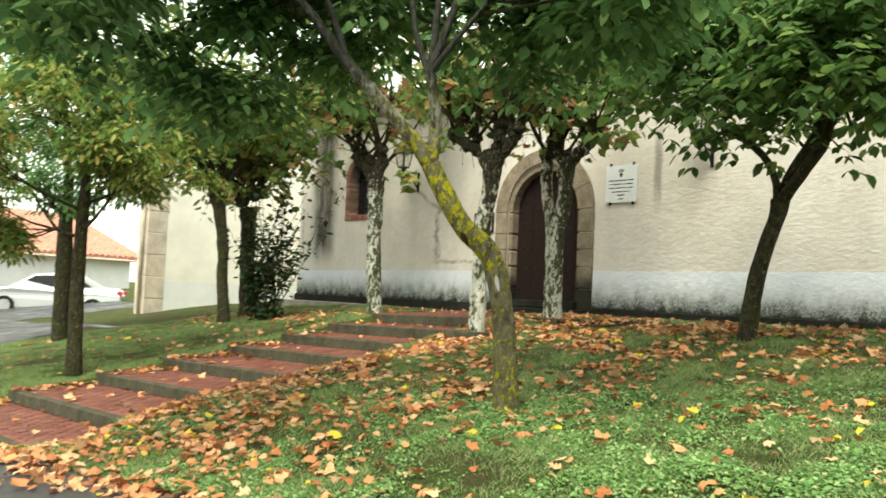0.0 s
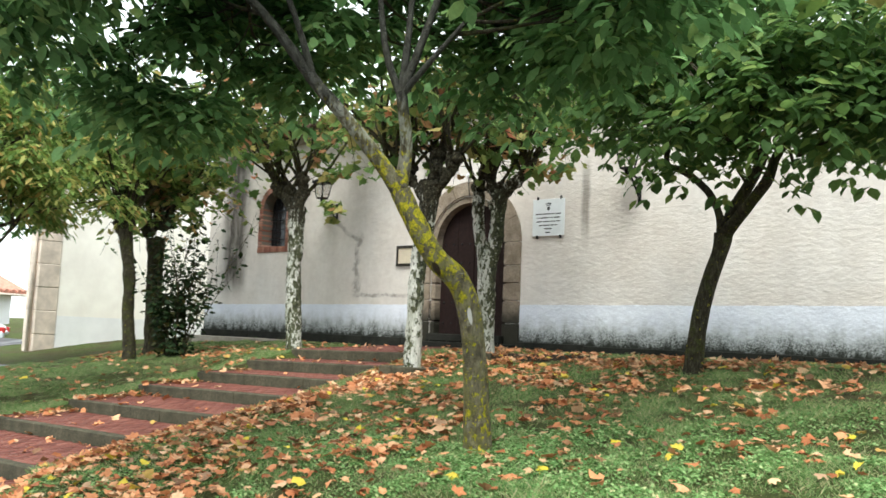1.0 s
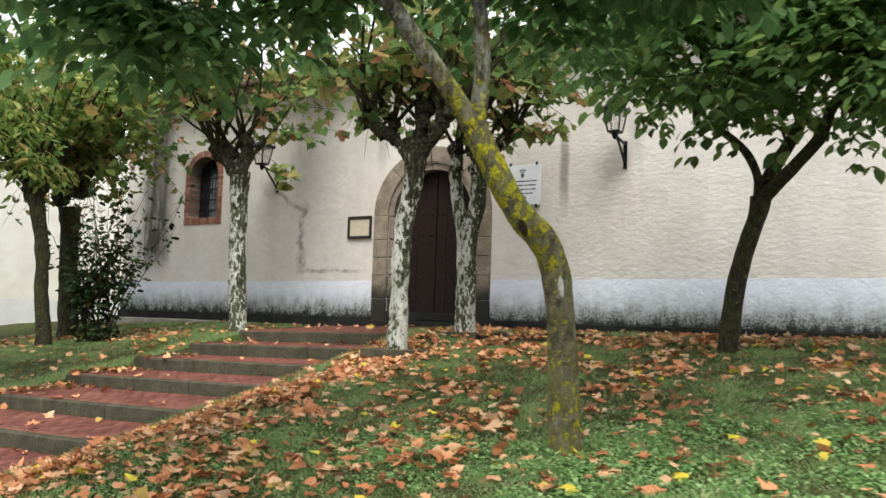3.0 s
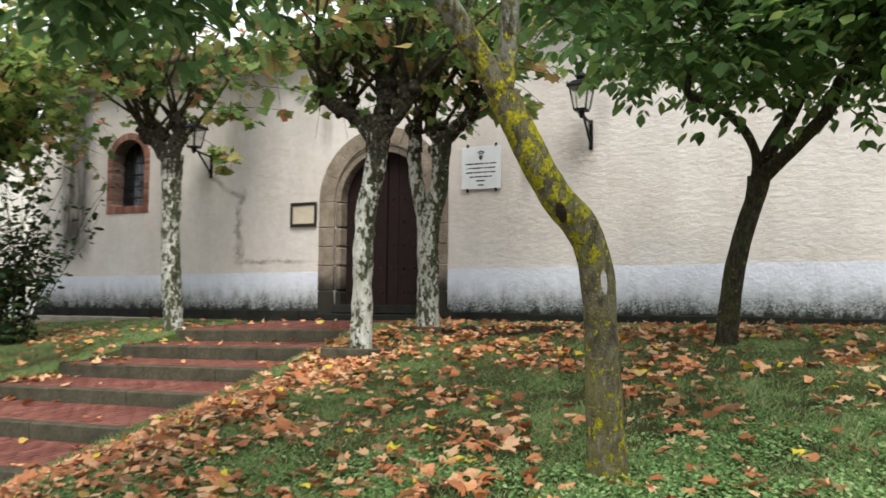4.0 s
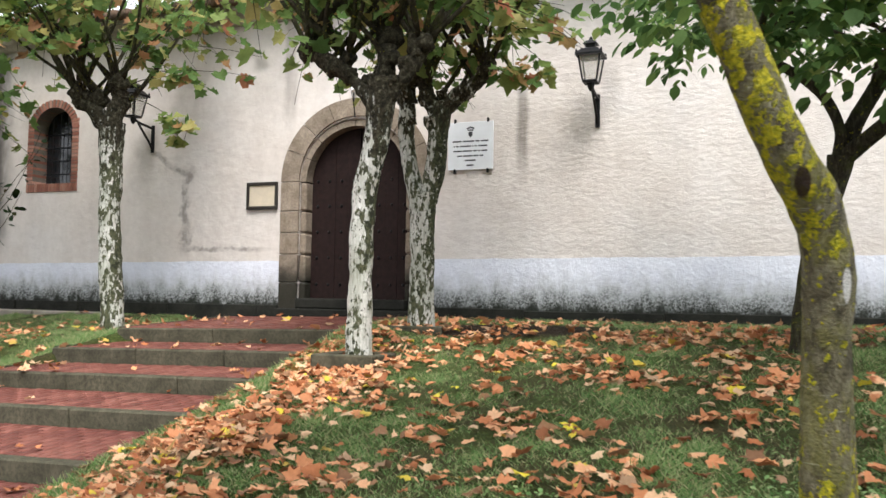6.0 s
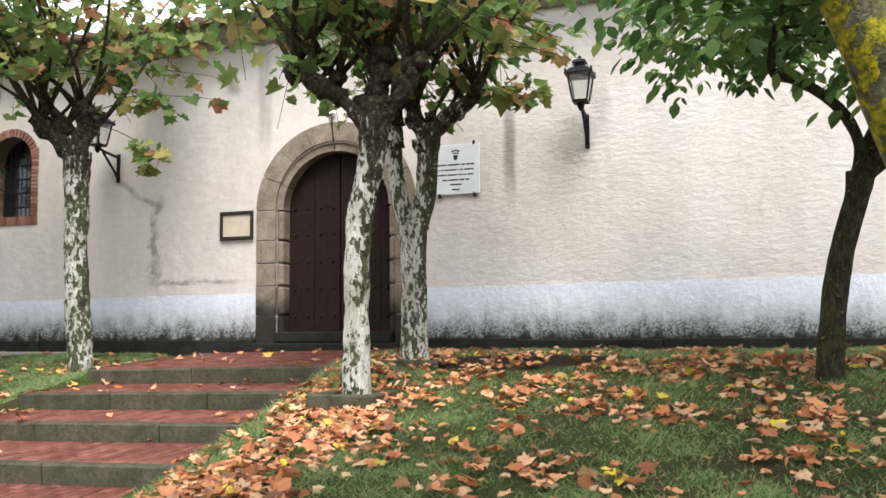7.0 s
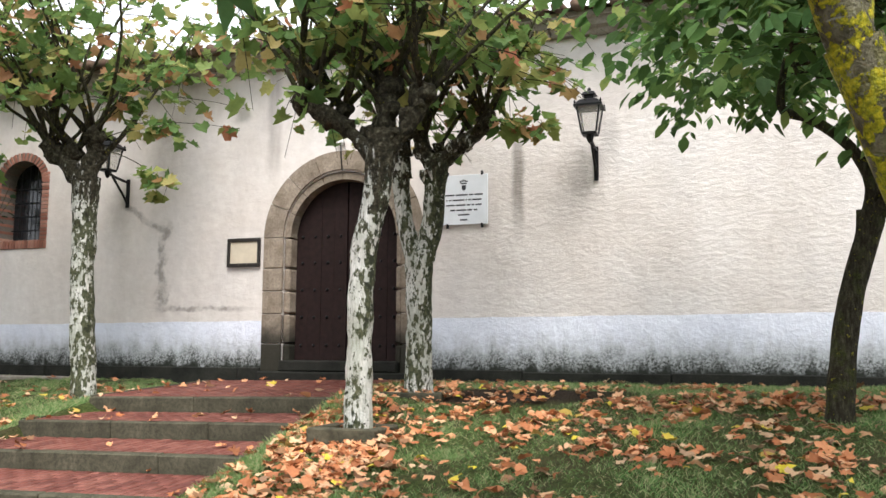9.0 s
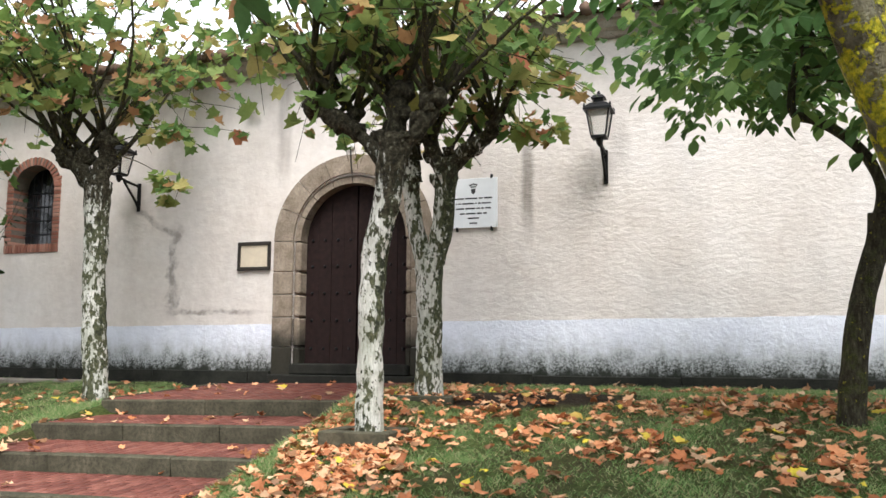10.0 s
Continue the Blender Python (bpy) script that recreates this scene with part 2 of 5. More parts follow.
def lawn_material():
    k = Mat("lawn_soil", 0.95)
    c = k.ramp(k.noise(24, 5, 0.75), (0.32, (0.035, 0.055, 0.015)), (0.5, (0.085, 0.125, 0.035)), (0.7, (0.17, 0.21, 0.07)))
    c = k.mix(k.span(k.noise(1.1, 5, 0.65), 0.42, 0.62, 0.05, 0.8), c, k.ramp(k.noise(60, 5, 0.8), (0.3, (0.03, 0.025, 0.013)), (0.55, (0.11, 0.092, 0.05)), (0.75, (0.28, 0.23, 0.13))))
    dx = k.math("MULTIPLY", k.math("SUBTRACT", k.axis("X"), 4.1), 0.75)
    dy = k.math("MULTIPLY", k.math("SUBTRACT", k.axis("Y"), -2.0), 1.4)
    d = k.math("ADD", k.math("SQRT", k.math("ADD", k.math("MULTIPLY", dx, dx), k.math("MULTIPLY", dy, dy))), k.math("MULTIPLY", k.noise(3, 4), 0.9))
    c = k.mix(k.span(d, 0.95, 1.35, 1, 0), c, k.ramp(k.noise(40, 4), (0.35, (0.018, 0.012, 0.008)), (0.7, (0.075, 0.05, 0.035))))
    c = k.mix(0.8, c, k.ramp(k.noise(70, 4, 0.8), (0.36, (0.3, 0.28, 0.22)), (0.62, (1.25, 1.2, 1.0))), "MULTIPLY")
    return k.done(c, k.math("ADD", k.noise(45, 5, 0.8), k.noise(9, 4)), 0.05, 1.0)


def asphalt_material():
    k = Mat("wet_asphalt", 0.45)
    c = k.ramp(k.noise(120, 3, 0.7), (0.3, (0.018, 0.018, 0.021)), (0.7, (0.05, 0.05, 0.055)))
    return k.done(c, k.noise(150, 3), 0.006, 0.5, k.ramp(k.noise(1.3, 4), (0.35, (0.38, 0.38, 0.38)), (0.65, (0.7, 0.7, 0.7))))


def brick_material(name, a, b, c3, joined=False):
    k = Mat(name, 0.75)
    c = k.ramp(k.island() if joined else k.piece(), (0.0, a), (0.5, b), (1.0, c3))
    n = k.noise(18, 4, 0.7)
    c = k.mix(0.6, c, k.ramp(n, (0.3, (0.45, 0.45, 0.45)), (0.65, (1, 1, 1))), "MULTIPLY")
    return k.done(c, k.noise(80, 3), 0.004, 0.5, k.span(n, 0.3, 0.7, 0.45, 0.8))


def stone_material(name, a, b, dark=0.4, low=None):
    k = Mat(name, 0.85)
    c = k.ramp(k.noise(3.5, 5, 0.65), (0.3, a), (0.7, b))
    c = k.mix(0.35, c, k.ramp(k.piece(), (0, (0.55, 0.55, 0.58)), (1, (1, 1, 1))), "MULTIPLY")
    n = k.noise(30, 5, 0.75)
    c = k.mix(dark, c, k.ramp(n, (0.3, (0.3, 0.3, 0.3)), (0.6, (1, 1, 1))), "MULTIPLY")
    if low:
        g = k.n.new("ShaderNodeNewGeometry").outputs["Position"]
        s = k.n.new("ShaderNodeSeparateXYZ")
        k.l.new(g, s.inputs[0])
        zz = k.math("ADD", s.outputs["Z"], k.math("MULTIPLY", k.noise(4, 4), 0.3))
        c = k.mix(k.span(zz, low, low + 0.35, 0.93, 0), c, (0.016, 0.017, 0.012))
    return k.done(c, n, 0.012, 0.6)


PLASTER, DADO = plaster_material(), dado_material()
BARK_PLANE, BARK_PLANE_TWIN, BARK_PLANE_TALL = bark_plane("plane_bark", 1.92), bark_plane("plane_bark_twin", 2.35, 0.045), bark_plane("plane_bark_tall", 2.4, 0.065)
BARK_LICHEN, BARK_DARK = bark_lichen(), bark_dark()
LAWN, ASPHALT = lawn_material(), asphalt_material()
PAVER = brick_material("red_paver", (0.135, 0.047, 0.037), (0.18, 0.062, 0.047), (0.24, 0.095, 0.072))
PAVER_JOINED = brick_material("red_paver_rest", (0.135, 0.047, 0.037), (0.18, 0.062, 0.047), (0.24, 0.095, 0.072), True)
BRICK = brick_material("red_brick", (0.24, 0.095, 0.065), (0.35, 0.155, 0.11), (0.45, 0.25, 0.19))
STONE = stone_material("arch_sandstone", (0.20, 0.155, 0.11), (0.42, 0.345, 0.27), 0.6, 0.78)
KERB = stone_material("step_concrete", (0.045, 0.043, 0.027), (0.135, 0.122, 0.082), 0.8)
PLINTH = stone_material("dark_plinth_stone", (0.012, 0.012, 0.01), (0.035, 0.035, 0.028), 0.5)
MORTAR = plain("mortar", (0.16, 0.14, 0.12), 0.95)
BED = plain("paver_joint", (0.025, 0.02, 0.016), 0.95)
DOORWOOD = plain("dark_door_wood", (0.016, 0.0075, 0.0065), 0.75, 0, 0.4, 14)
DOORWOOD.node_tree.nodes["Principled BSDF"].inputs["Specular IOR Level"].default_value = 0.2
IRON = plain("black_iron", (0.012, 0.012, 0.013), 0.45, 0.6)
FRAMEWOOD = plain("dark_frame_wood", (0.022, 0.017, 0.013), 0.5)
PAPER = plain("yellowed_paper", (0.60, 0.52, 0.40), 0.8, 0, 0.08, 8)
MARBLE = plain("white_marble", (0.72, 0.74, 0.76), 0.35, 0, 0.05, 6)
LETTER = plain("lettering_grey", (0.05, 0.05, 0.055), 0.6)
OLDTILE = plain("weathered_tile", (0.13, 0.085, 0.06), 0.9, 0, 0.4, 5)
TILE = plain("clay_tile", (0.50, 0.24, 0.18), 0.8, 0, 0.3, 6)
CORNICE = stone_material("cornice_stone", (0.30, 0.26, 0.22), (0.5, 0.45, 0.38), 0.4)
WHITEWASH = plain("whitewash", (0.84, 0.84, 0.84), 0.9, 0, 0.06, 2)
PEACH = plain("peach_plaster", (0.93, 0.88, 0.81), 0.9, 0, 0.1, 1.2)
OLDPLASTER = plain("weathered_plaster", (0.62, 0.53, 0.45), 0.9, 0, 0.25, 3)
GLASSDARK = plain("dark_window_glass", (0.015, 0.017, 0.02), 0.12, 0, 0.2, 5)
SOIL = plain("bare_soil", (0.05, 0.036, 0.025), 0.95, 0, 0.5, 40)
LEAF_GREEN = leaf_material("green_leaflets", ((0.0, (0.09, 0.18, 0.06)), (0.5, (0.165, 0.32, 0.12)), (0.85, (0.26, 0.45, 0.18)), (1.0, (0.38, 0.54, 0.2))), 0.55)
LEAF_DARK = leaf_material("dark_green_leaflets", ((0.0, (0.068, 0.13, 0.044)), (0.5, (0.125, 0.23, 0.072)), (0.85, (0.205, 0.33, 0.095)), (1.0, (0.29, 0.35, 0.11))), 0.58)
LEAF_PLANE = leaf_material("turning_plane_leaves", ((0.0, (0.10, 0.19, 0.057)), (0.4, (0.175, 0.27, 0.08)), (0.66, (0.30, 0.35, 0.11)), (0.82, (0.42, 0.37, 0.14)), (0.92, (0.48, 0.29, 0.14)), (1.0, (0.44, 0.17, 0.10))), 0.5)
LEAF_BUSH = leaf_material("bush_leaves", ((0.0, (0.013, 0.030, 0.010)), (0.8, (0.03, 0.06, 0.02)), (1.0, (0.09, 0.07, 0.02))), 0.2)
LEAF_YELLOW = leaf_material("yellowing_leaves", ((0.0, (0.11, 0.20, 0.05)), (0.5, (0.24, 0.35, 0.09)), (0.8, (0.42, 0.46, 0.14)), (0.94, (0.50, 0.42, 0.14)), (1.0, (0.46, 0.30, 0.10))), 0.5)
LEAF_FALLEN = leaf_material("fallen_leaves_orange", ((0.0, (0.26, 0.10, 0.045)), (0.18, (0.52, 0.19, 0.08)), (0.46, (0.76, 0.35, 0.17)), (0.68, (0.80, 0.47, 0.27)), (0.79, (0.78, 0.53, 0.33)), (0.85, (0.20, 0.10, 0.055)), (0.93, (0.38, 0.20, 0.10)), (1.0, (0.88, 0.72, 0.07))), 0.15, 0.55)
GRASS = leaf_material("grass_blades", ((0.0, (0.09, 0.19, 0.05)), (0.35, (0.20, 0.36, 0.12)), (0.6, (0.34, 0.49, 0.20)), (0.77, (0.48, 0.53, 0.26)), (0.9, (0.50, 0.45, 0.25)), (1.0, (0.66, 0.60, 0.36))), 0.4)


# ---- mesh helpers ----
from mathutils import geometry


def link(name, bm, material, parent=None, label="", smooth=False):
    me = bpy.data.meshes.new(name)
    bm.to_mesh(me)
    bm.free()
    me.materials.append(material)
    if smooth:
        me.polygons.foreach_set("use_smooth", [True] * len(me.polygons))
    ob = new(name, me)
    ob.parent = parent
    if label:
        ob["label"] = label
    return ob


def part(name, bm, material, parent, label="", smooth=False):
    return link(name, bm, material, parent, label, smooth)


def shared(name, me, parent, m):
    ob = new(name, me)
    ob.parent = parent
    ob.matrix_basis = m
    return ob


def thing(name, at, label, category, group=""):
    ob = new(name)
    ob.location = at
    ob.empty_display_size = 0.1
    return tagged(ob, label, category, group)


def box(x0, x1, y0, y1, z0, z1, bevel=0.0, bm=None):
    bm = bm or bmesh.new()
    r = bmesh.ops.create_cube(bm, size=1, matrix=Matrix.LocRotScale(((x0 + x1) / 2, (y0 + y1) / 2, (z0 + z1) / 2), None, (x1 - x0, y1 - y0, z1 - z0)))
    if bevel:
        es = list({e for v in r["verts"] for e in v.link_edges})
        bmesh.ops.bevel(bm, geom=es, offset=bevel, segments=1, affect="EDGES")
    return bm


def prism(loops, y0, y1):
    """An upright slab in the xz plane between y0 and y1 (front y0); loops: the outline and then the holes."""
    bm = bmesh.new()
    flat = [p for lp in loops for p in lp]
    tris = geometry.tessellate_polygon([[Vector((x, z, 0)) for x, z in lp] for lp in loops])
    a, b = ([bm.verts.new((x, y, z)) for x, z in flat] for y in (y0, y1))
    for t in tris:
        bm.faces.new([a[i] for i in t]), bm.faces.new([b[i] for i in reversed(t)])
    k = 0
    for lp in loops:
        n = len(lp)
        for i in range(n):
            p, q = k + i, k + (i + 1) % n
            bm.faces.new((a[p], a[q], b[q], b[p]))
        k += n
    bmesh.ops.recalc_face_normals(bm, faces=bm.faces)
    return bm


def arch_outline(cx, half, z0, spring, r=None, steps=24):
    r = r or half
    return [(cx - half, z0)] + [(cx - half * math.cos(math.pi * i / steps), spring + r * math.sin(math.pi * i / steps)) for i in range(steps + 1)] + [(cx + half, z0)]


def tube(points, radii, sides=10, bm=None, bumps=0.0, seed=0.0):
    """A tapered limb along points, uneven by bumps."""
    bm = bm or bmesh.new()
    pts = [Vector(p) for p in points]
    up, rings = Vector((0.31, 0.94, 0.12)), []
    for i, p in enumerate(pts):
        d = (pts[min(i + 1, len(pts) - 1)] - pts[max(i - 1, 0)]).normalized()
        u = d.cross(up)
        u = u.normalized() if u.length > 1e-3 else d.orthogonal().normalized()
        w = d.cross(u)
        ring = []
        for k in range(sides):
            a = 2 * math.pi * k / sides
            o = u * math.cos(a) + w * math.sin(a)
            q = p + o * radii[i]
            f = 1 + bumps * (noise.noise(q * 4 + Vector((seed, 0, 0))) + 0.5 * noise.noise(q * 13 + Vector((0, seed, 0)))) if bumps else 1
            ring.append(bm.verts.new(p + o * radii[i] * f))
        rings.append(ring)
    for a, b in zip(rings, rings[1:]):
        for k in range(sides):
            bm.faces.new((a[k], a[(k + 1) % sides], b[(k + 1) % sides], b[k]))
    bm.faces.new(list(reversed(rings[0])))
    bm.faces.new(rings[-1])
    return bm


def smooth_path(points, radii, per=5):
    """More points along a Catmull-Rom curve."""
    P, out, rr = [Vector(p) for p in points], [], []
    for i in range(len(P) - 1):
        a, b, c, d = P[max(i - 1, 0)], P[i], P[i + 1], P[min(i + 2, len(P) - 1)]
        for k in range(per):
            t = k / per
            out.append(0.5 * ((2 * b) + (c - a) * t + (2 * a - 5 * b + 4 * c - d) * t * t + (3 * b - a - 3 * c + d) * t ** 3))
            rr.append(radii[i] * (1 - t) + radii[i + 1] * t)
    return out + [P[-1]], rr + [radii[-1]]


# leaf shapes, tip along +y, face up +z
def leaf_plane(curl=0.1):
    rim = [(0.0, 0.0), (0.17, -0.08), (0.38, -0.12), (0.37, 0.06), (0.61, 0.20), (0.45, 0.34), (0.49, 0.64), (0.27, 0.62), (0, 0.98)]
    rim = rim + [(-x, y) for x, y in reversed(rim[1:-1])]
    v = [(0, 0.28, 0)] + [(x, y, curl * ((x * x) * 2.2 + (y - 0.3) ** 2 * 1.3)) for x, y in rim]
    n = len(rim)
    return np.array(v, float), [(0, 1 + i, 1 + (i + 1) % n) for i in range(n)]


def leaflet(wide=1.0):
    w = 0.17 * wide
    v = [(0, 0, 0), (w, 0.3, 0.05), (w, 0.65, 0.04), (0, 1, -0.06), (-w, 0.65, 0.04), (-w, 0.3, 0.05), (0, 0.5, 0)]
    return np.array(v, float), [(0, 1, 6), (1, 2, 6), (2, 3, 6), (3, 4, 6), (4, 5, 6), (5, 0, 6)]


def scatter(name, shape, mats, material, parent=None, crumple=0.0):
    """One mesh of many copies of a leaf shape; mats: an (n, 3, 4) array of scaled turns and places."""
    v, f = shape
    mats = np.asarray(mats, float)
    each = np.broadcast_to(v, (len(mats), *v.shape))
    if crumple:
        # every leaf bent, shrunk and torn its own way
        rng = np.random.default_rng(len(mats))
        bend, tilt = rng.uniform(-2.2, 2.2, (len(mats), 1)) * crumple * 2, rng.uniform(-2, 2, (len(mats), 1)) * crumple * 2
        each = each + rng.normal(0, crumple * 0.55, each.shape) * (1, 0.8, 1.0)
        each[:, :, 0] *= rng.uniform(0.55, 1.05, (len(mats), 1))
        each[:, :, 2] += bend * each[:, :, 0] ** 2 * 2 + tilt * (each[:, :, 1] - 0.35) * each[:, :, 0]
    allv = (np.einsum("nij,nvj->nvi", mats[:, :, :3], each) + mats[:, None, :, 3]).reshape(-1, 3)
    tri = np.array(f, np.int32)
    allf = (tri[None] + (np.arange(len(mats)) * len(v))[:, None, None]).reshape(-1, 3)
    me = bpy.data.meshes.new(name)
    me.vertices.add(len(allv)), me.loops.add(allf.size), me.polygons.add(len(allf))
    me.vertices.foreach_set("co", allv.ravel().astype(np.float32))
    me.loops.foreach_set("vertex_index", allf.ravel())
    me.polygons.foreach_set("loop_start", np.arange(0, allf.size, 3, dtype=np.int32))
    me.update(calc_edges=True)
    me.materials.append(material)
    ob = new(name, me)
    ob.parent = parent
    return ob


def frames_of(dirs, ups, sizes, places):
    """Matrices with +y along dirs and +z near ups."""
    y = dirs / np.linalg.norm(dirs, axis=1, keepdims=True)
    x = np.cross(y, ups)
    x /= np.linalg.norm(x, axis=1, keepdims=True) + 1e-9
    z = np.cross(x, y)
    return np.concatenate([np.stack([x, y, z], 2) * np.asarray(sizes)[:, None, None], np.asarray(places)[:, :, None]], 2)


# ---- ground ----
FRONTS = (-2.55, -3.38, -4.22, -5.14, -6.2, -7.22, -8.37, -9.42)
RISE, LAND_Z, MID_X, SKEW, CROSS, FALL = 0.19, 0.055, 0.75, 0.01, 0.02, 0.042


def stair_left(y):
    return -0.62 - 0.17 * max(0.0, min(2.5, -2.6 - y))


def stair_right(y):
    return 2.40 + (-2.9 - y) * 0.035


def step(a, b, t):
    t = min(1, max(0, (t - a) / (b - a)))
    return t * t * (3 - 2 * t)


def tread_z(x, y):
    k = sum(1 for f in FRONTS if y < f + SKEW * (x - MID_X))
    return LAND_Z - RISE * k + CROSS * (x - MID_X) + FALL * (y - FRONTS[min(k, len(FRONTS) - 1)])


def stair_line(y):
    """The even slope through the nosings of the steps."""
    if y > FRONTS[0]:
        return LAND_Z + FALL * (y - FRONTS[0])
    return LAND_Z - RISE * float(np.interp(-y, [-f for f in FRONTS[:7]], range(7))) - RISE * step(FRONTS[6], FRONTS[6] - 0.3, y)


def lawn_edge(x):
    """The y at which the grass gives way to the asphalt."""
    if x < 4.0:
        return -9.65
    if x < 7.0:
        return -9.65 + (x - 4) * 0.1
    if x < 8.6:
        return -9.35 + (x - 7) * 0.35
    return -8.79 + (x - 8.6) * 0.65


def ground_z(x, y):
    z = 0.242 + 0.0395 * max(-14, min(x, 12)) + 0.1373 * max(y, -9.6)
    if y < -9.6:
        z += 0.02 * max(-12, y + 9.6)
    z -= 0.2 * step(-7.8, -9.5, y)
    left = step(stair_left(y) - 0.1, stair_left(y) - 0.9, x) * step(-9, -4, y)
    z += 0.05 * left
    # low banks where the lawn runs down to the steps
    bank = max(step(stair_right(y) + 1.0, stair_right(y) + 0.1, x) if x > MID_X else 0, step(stair_left(y) - 2.2, stair_left(y) - 0.15, x) if x < MID_X else 0)
    bank *= step(-10.6, -9.4, y)
    z += bank * (stair_line(y) + CROSS * (max(-1.2, min(x, 3.0)) - MID_X) + (0.012 if x > MID_X else -0.075) - z)
    if y > -3.2:
        z = min(z, 0.125 + 0.008 * max(-8, min(x, 12)))
    if lawn_edge(x) < y < 0:
        z += 0.025 * noise.noise(Vector((x * 0.9, y * 0.9, 0))) + 0.012 * noise.noise(Vector((x * 3, y * 3, 2)))
    # sunk under the stairs
    m = 0.10
    if y > FRONTS[-1] and stair_left(y) + m < x < stair_right(y) - m:
        z = min(z, tread_z(x, y) - 0.14)
    return z


def sheet(name, xs, ys, keep, material, lift=0.0):
    bm = bmesh.new()
    g = {}
    for i, x in enumerate(xs):
        for j, y in enumerate(ys):
            g[i, j] = bm.verts.new((x, y, ground_z(x, y) + lift))
    for i in range(len(xs) - 1):
        for j in range(len(ys) - 1):
            if keep((xs[i] + xs[i + 1]) / 2, (ys[j] + ys[j + 1]) / 2):
                bm.faces.new((g[i, j], g[i + 1, j], g[i + 1, j + 1], g[i, j + 1]))
    for v in [v for v in bm.verts if not v.link_faces]:
        bm.verts.remove(v)
    return link(name, bm, material, smooth=True)


xs = [-400, -120, -60, -35, -25, -18, -14] + [-12 + 0.12 * i for i in range(234)] + [18, 24, 40, 120, 400]
ys = [-400, -120, -60, -35, -24, -18, -15] + [-13 + 0.12 * i for i in range(109)] + [3, 10, 40, 120, 400]
ground = tagged(sheet("ground", xs, ys, lambda x, y: True, LAWN), "mossy autumn lawn sloping up to the chapel", "lawn", kind="structure")


def on_lawn(x, y):
    if y > -0.12 or y < lawn_edge(x) or x < -8.5 or x > 15:
        return False
    if x < -6.5 and y > -4.6:
        return False
    if x < -5.5 and y < -7.2 - (x + 6.3) * 1.45:
        return False
    return not (stair_left(y) - 0.05 < x < stair_right(y) + 0.05 and y > -9.7)


def on_road(x, y):
    if stair_left(y) - 0.1 < x < stair_right(y) + 0.1 and FRONTS[-1] + 0.1 < y < 0:
        return False
    return not on_lawn(x, y) and not (y > -0.12) and not (x < -6.5 and y > -4.4 and x > -14)


road = tagged(sheet("road", xs, ys, on_road, ASPHALT, 0.012), "dark wet asphalt with fallen leaves", "road", kind="structure")


# ---- chapel wall ----
DOOR_X, SPRING = 1.165, 2.06
EAVE = 4.42


def window_outline(cx, half=0.41, z0=2.185, spring=3.095):
    return arch_outline(cx, half, z0, spring, 0.36, 12)


WINDOWS = (-4.335, 8.98)
outline = [(-6.7, -0.4), (16.0, -0.4), (16.0, EAVE), (-6.7, EAVE)]
door_hole = arch_outline(DOOR_X, 0.87, 0.02, SPRING)
wall = link("wall_north", prism([outline, door_hole] + [window_outline(c, z0=2.185 + (0 if c < 0 else 0.105), spring=3.095 + (0 if c < 0 else 0.105)) for c in WINDOWS], 0.0, 0.6), PLASTER)
tagged(wall, "cream rough-rendered chapel wall with damp stains and painted-in tree shade", "wall", kind="structure")
side = tagged(link("wall_west", box(-6.7, -6.1, 0.6, 9.0, -0.6, EAVE), PLASTER), "cream rough-rendered chapel side wall", "wall", kind="structure")
back = tagged(link("wall_back", box(-6.1, 16.0, 8.4, 9.0, -0.4, EAVE), PLASTER), "cream rendered rear chapel wall", "wall", kind="structure")
east = tagged(link("wall_east", box(15.4, 16.0, 0.6, 8.4, -0.4, EAVE), PLASTER), "cream rendered chapel end wall", "wall", kind="structure")

# painted dado with a soft upper edge, in two runs beside the doorway
def dado(name, x0, x1):
    bm = bmesh.new()
    n = int((x1 - x0) / 0.18)
    top = [(x0 + (x1 - x0) * i / n, 0.93 + 0.008 * min(x0 + (x1 - x0) * i / n, 8) + 0.012 * noise.noise(Vector((i * 0.9, x0, 0)))) for i in range(n + 1)]
    bm = prism([[(x0, 0.2), (x1, 0.2)] + top[::-1]], -0.008, 0.0)
    return tagged(link(name, bm, DADO), "pale blue painted dado blackened by mould below", "wall base", kind="structure")


dado("trim_dado_west", -6.7, -0.005)
dado("trim_dado_east", 2.335, 16.0)


def plinth(name, x0, x1):
    ob = tagged(new(name), "dark damp stone plinth along the wall foot", "plinth", kind="structure")
    x = x0
    while x < x1 - 0.05:
        w = min(random.uniform(1.1, 1.9), x1 - x)
        if x1 - x - w < 0.3:
            w = x1 - x
        part("plinth_stone", box(x + 0.004, x + w - 0.004, -0.05 - random.uniform(0, 0.02), 0.0, -0.35, 0.295 + random.uniform(-0.015, 0.015), 0.012), PLINTH, ob)
        x += w
    return ob


plinth("trim_plinth_west", -6.72, -0.005)
plinth("trim_plinth_east", 2.335, 16.0)

edge = tagged(new("trim_wall_kerb"), "pale worn kerb along the foot of the wall", "kerb", kind="structure")
for i in range(3):
    part("kerb_block", box(-6.7 + i * 1.25, -6.7 + i * 1.25 + 1.243, -0.42, -0.08, -0.3, 0.135 + 0.004 * (i % 2), 0.015), CORNICE, edge)

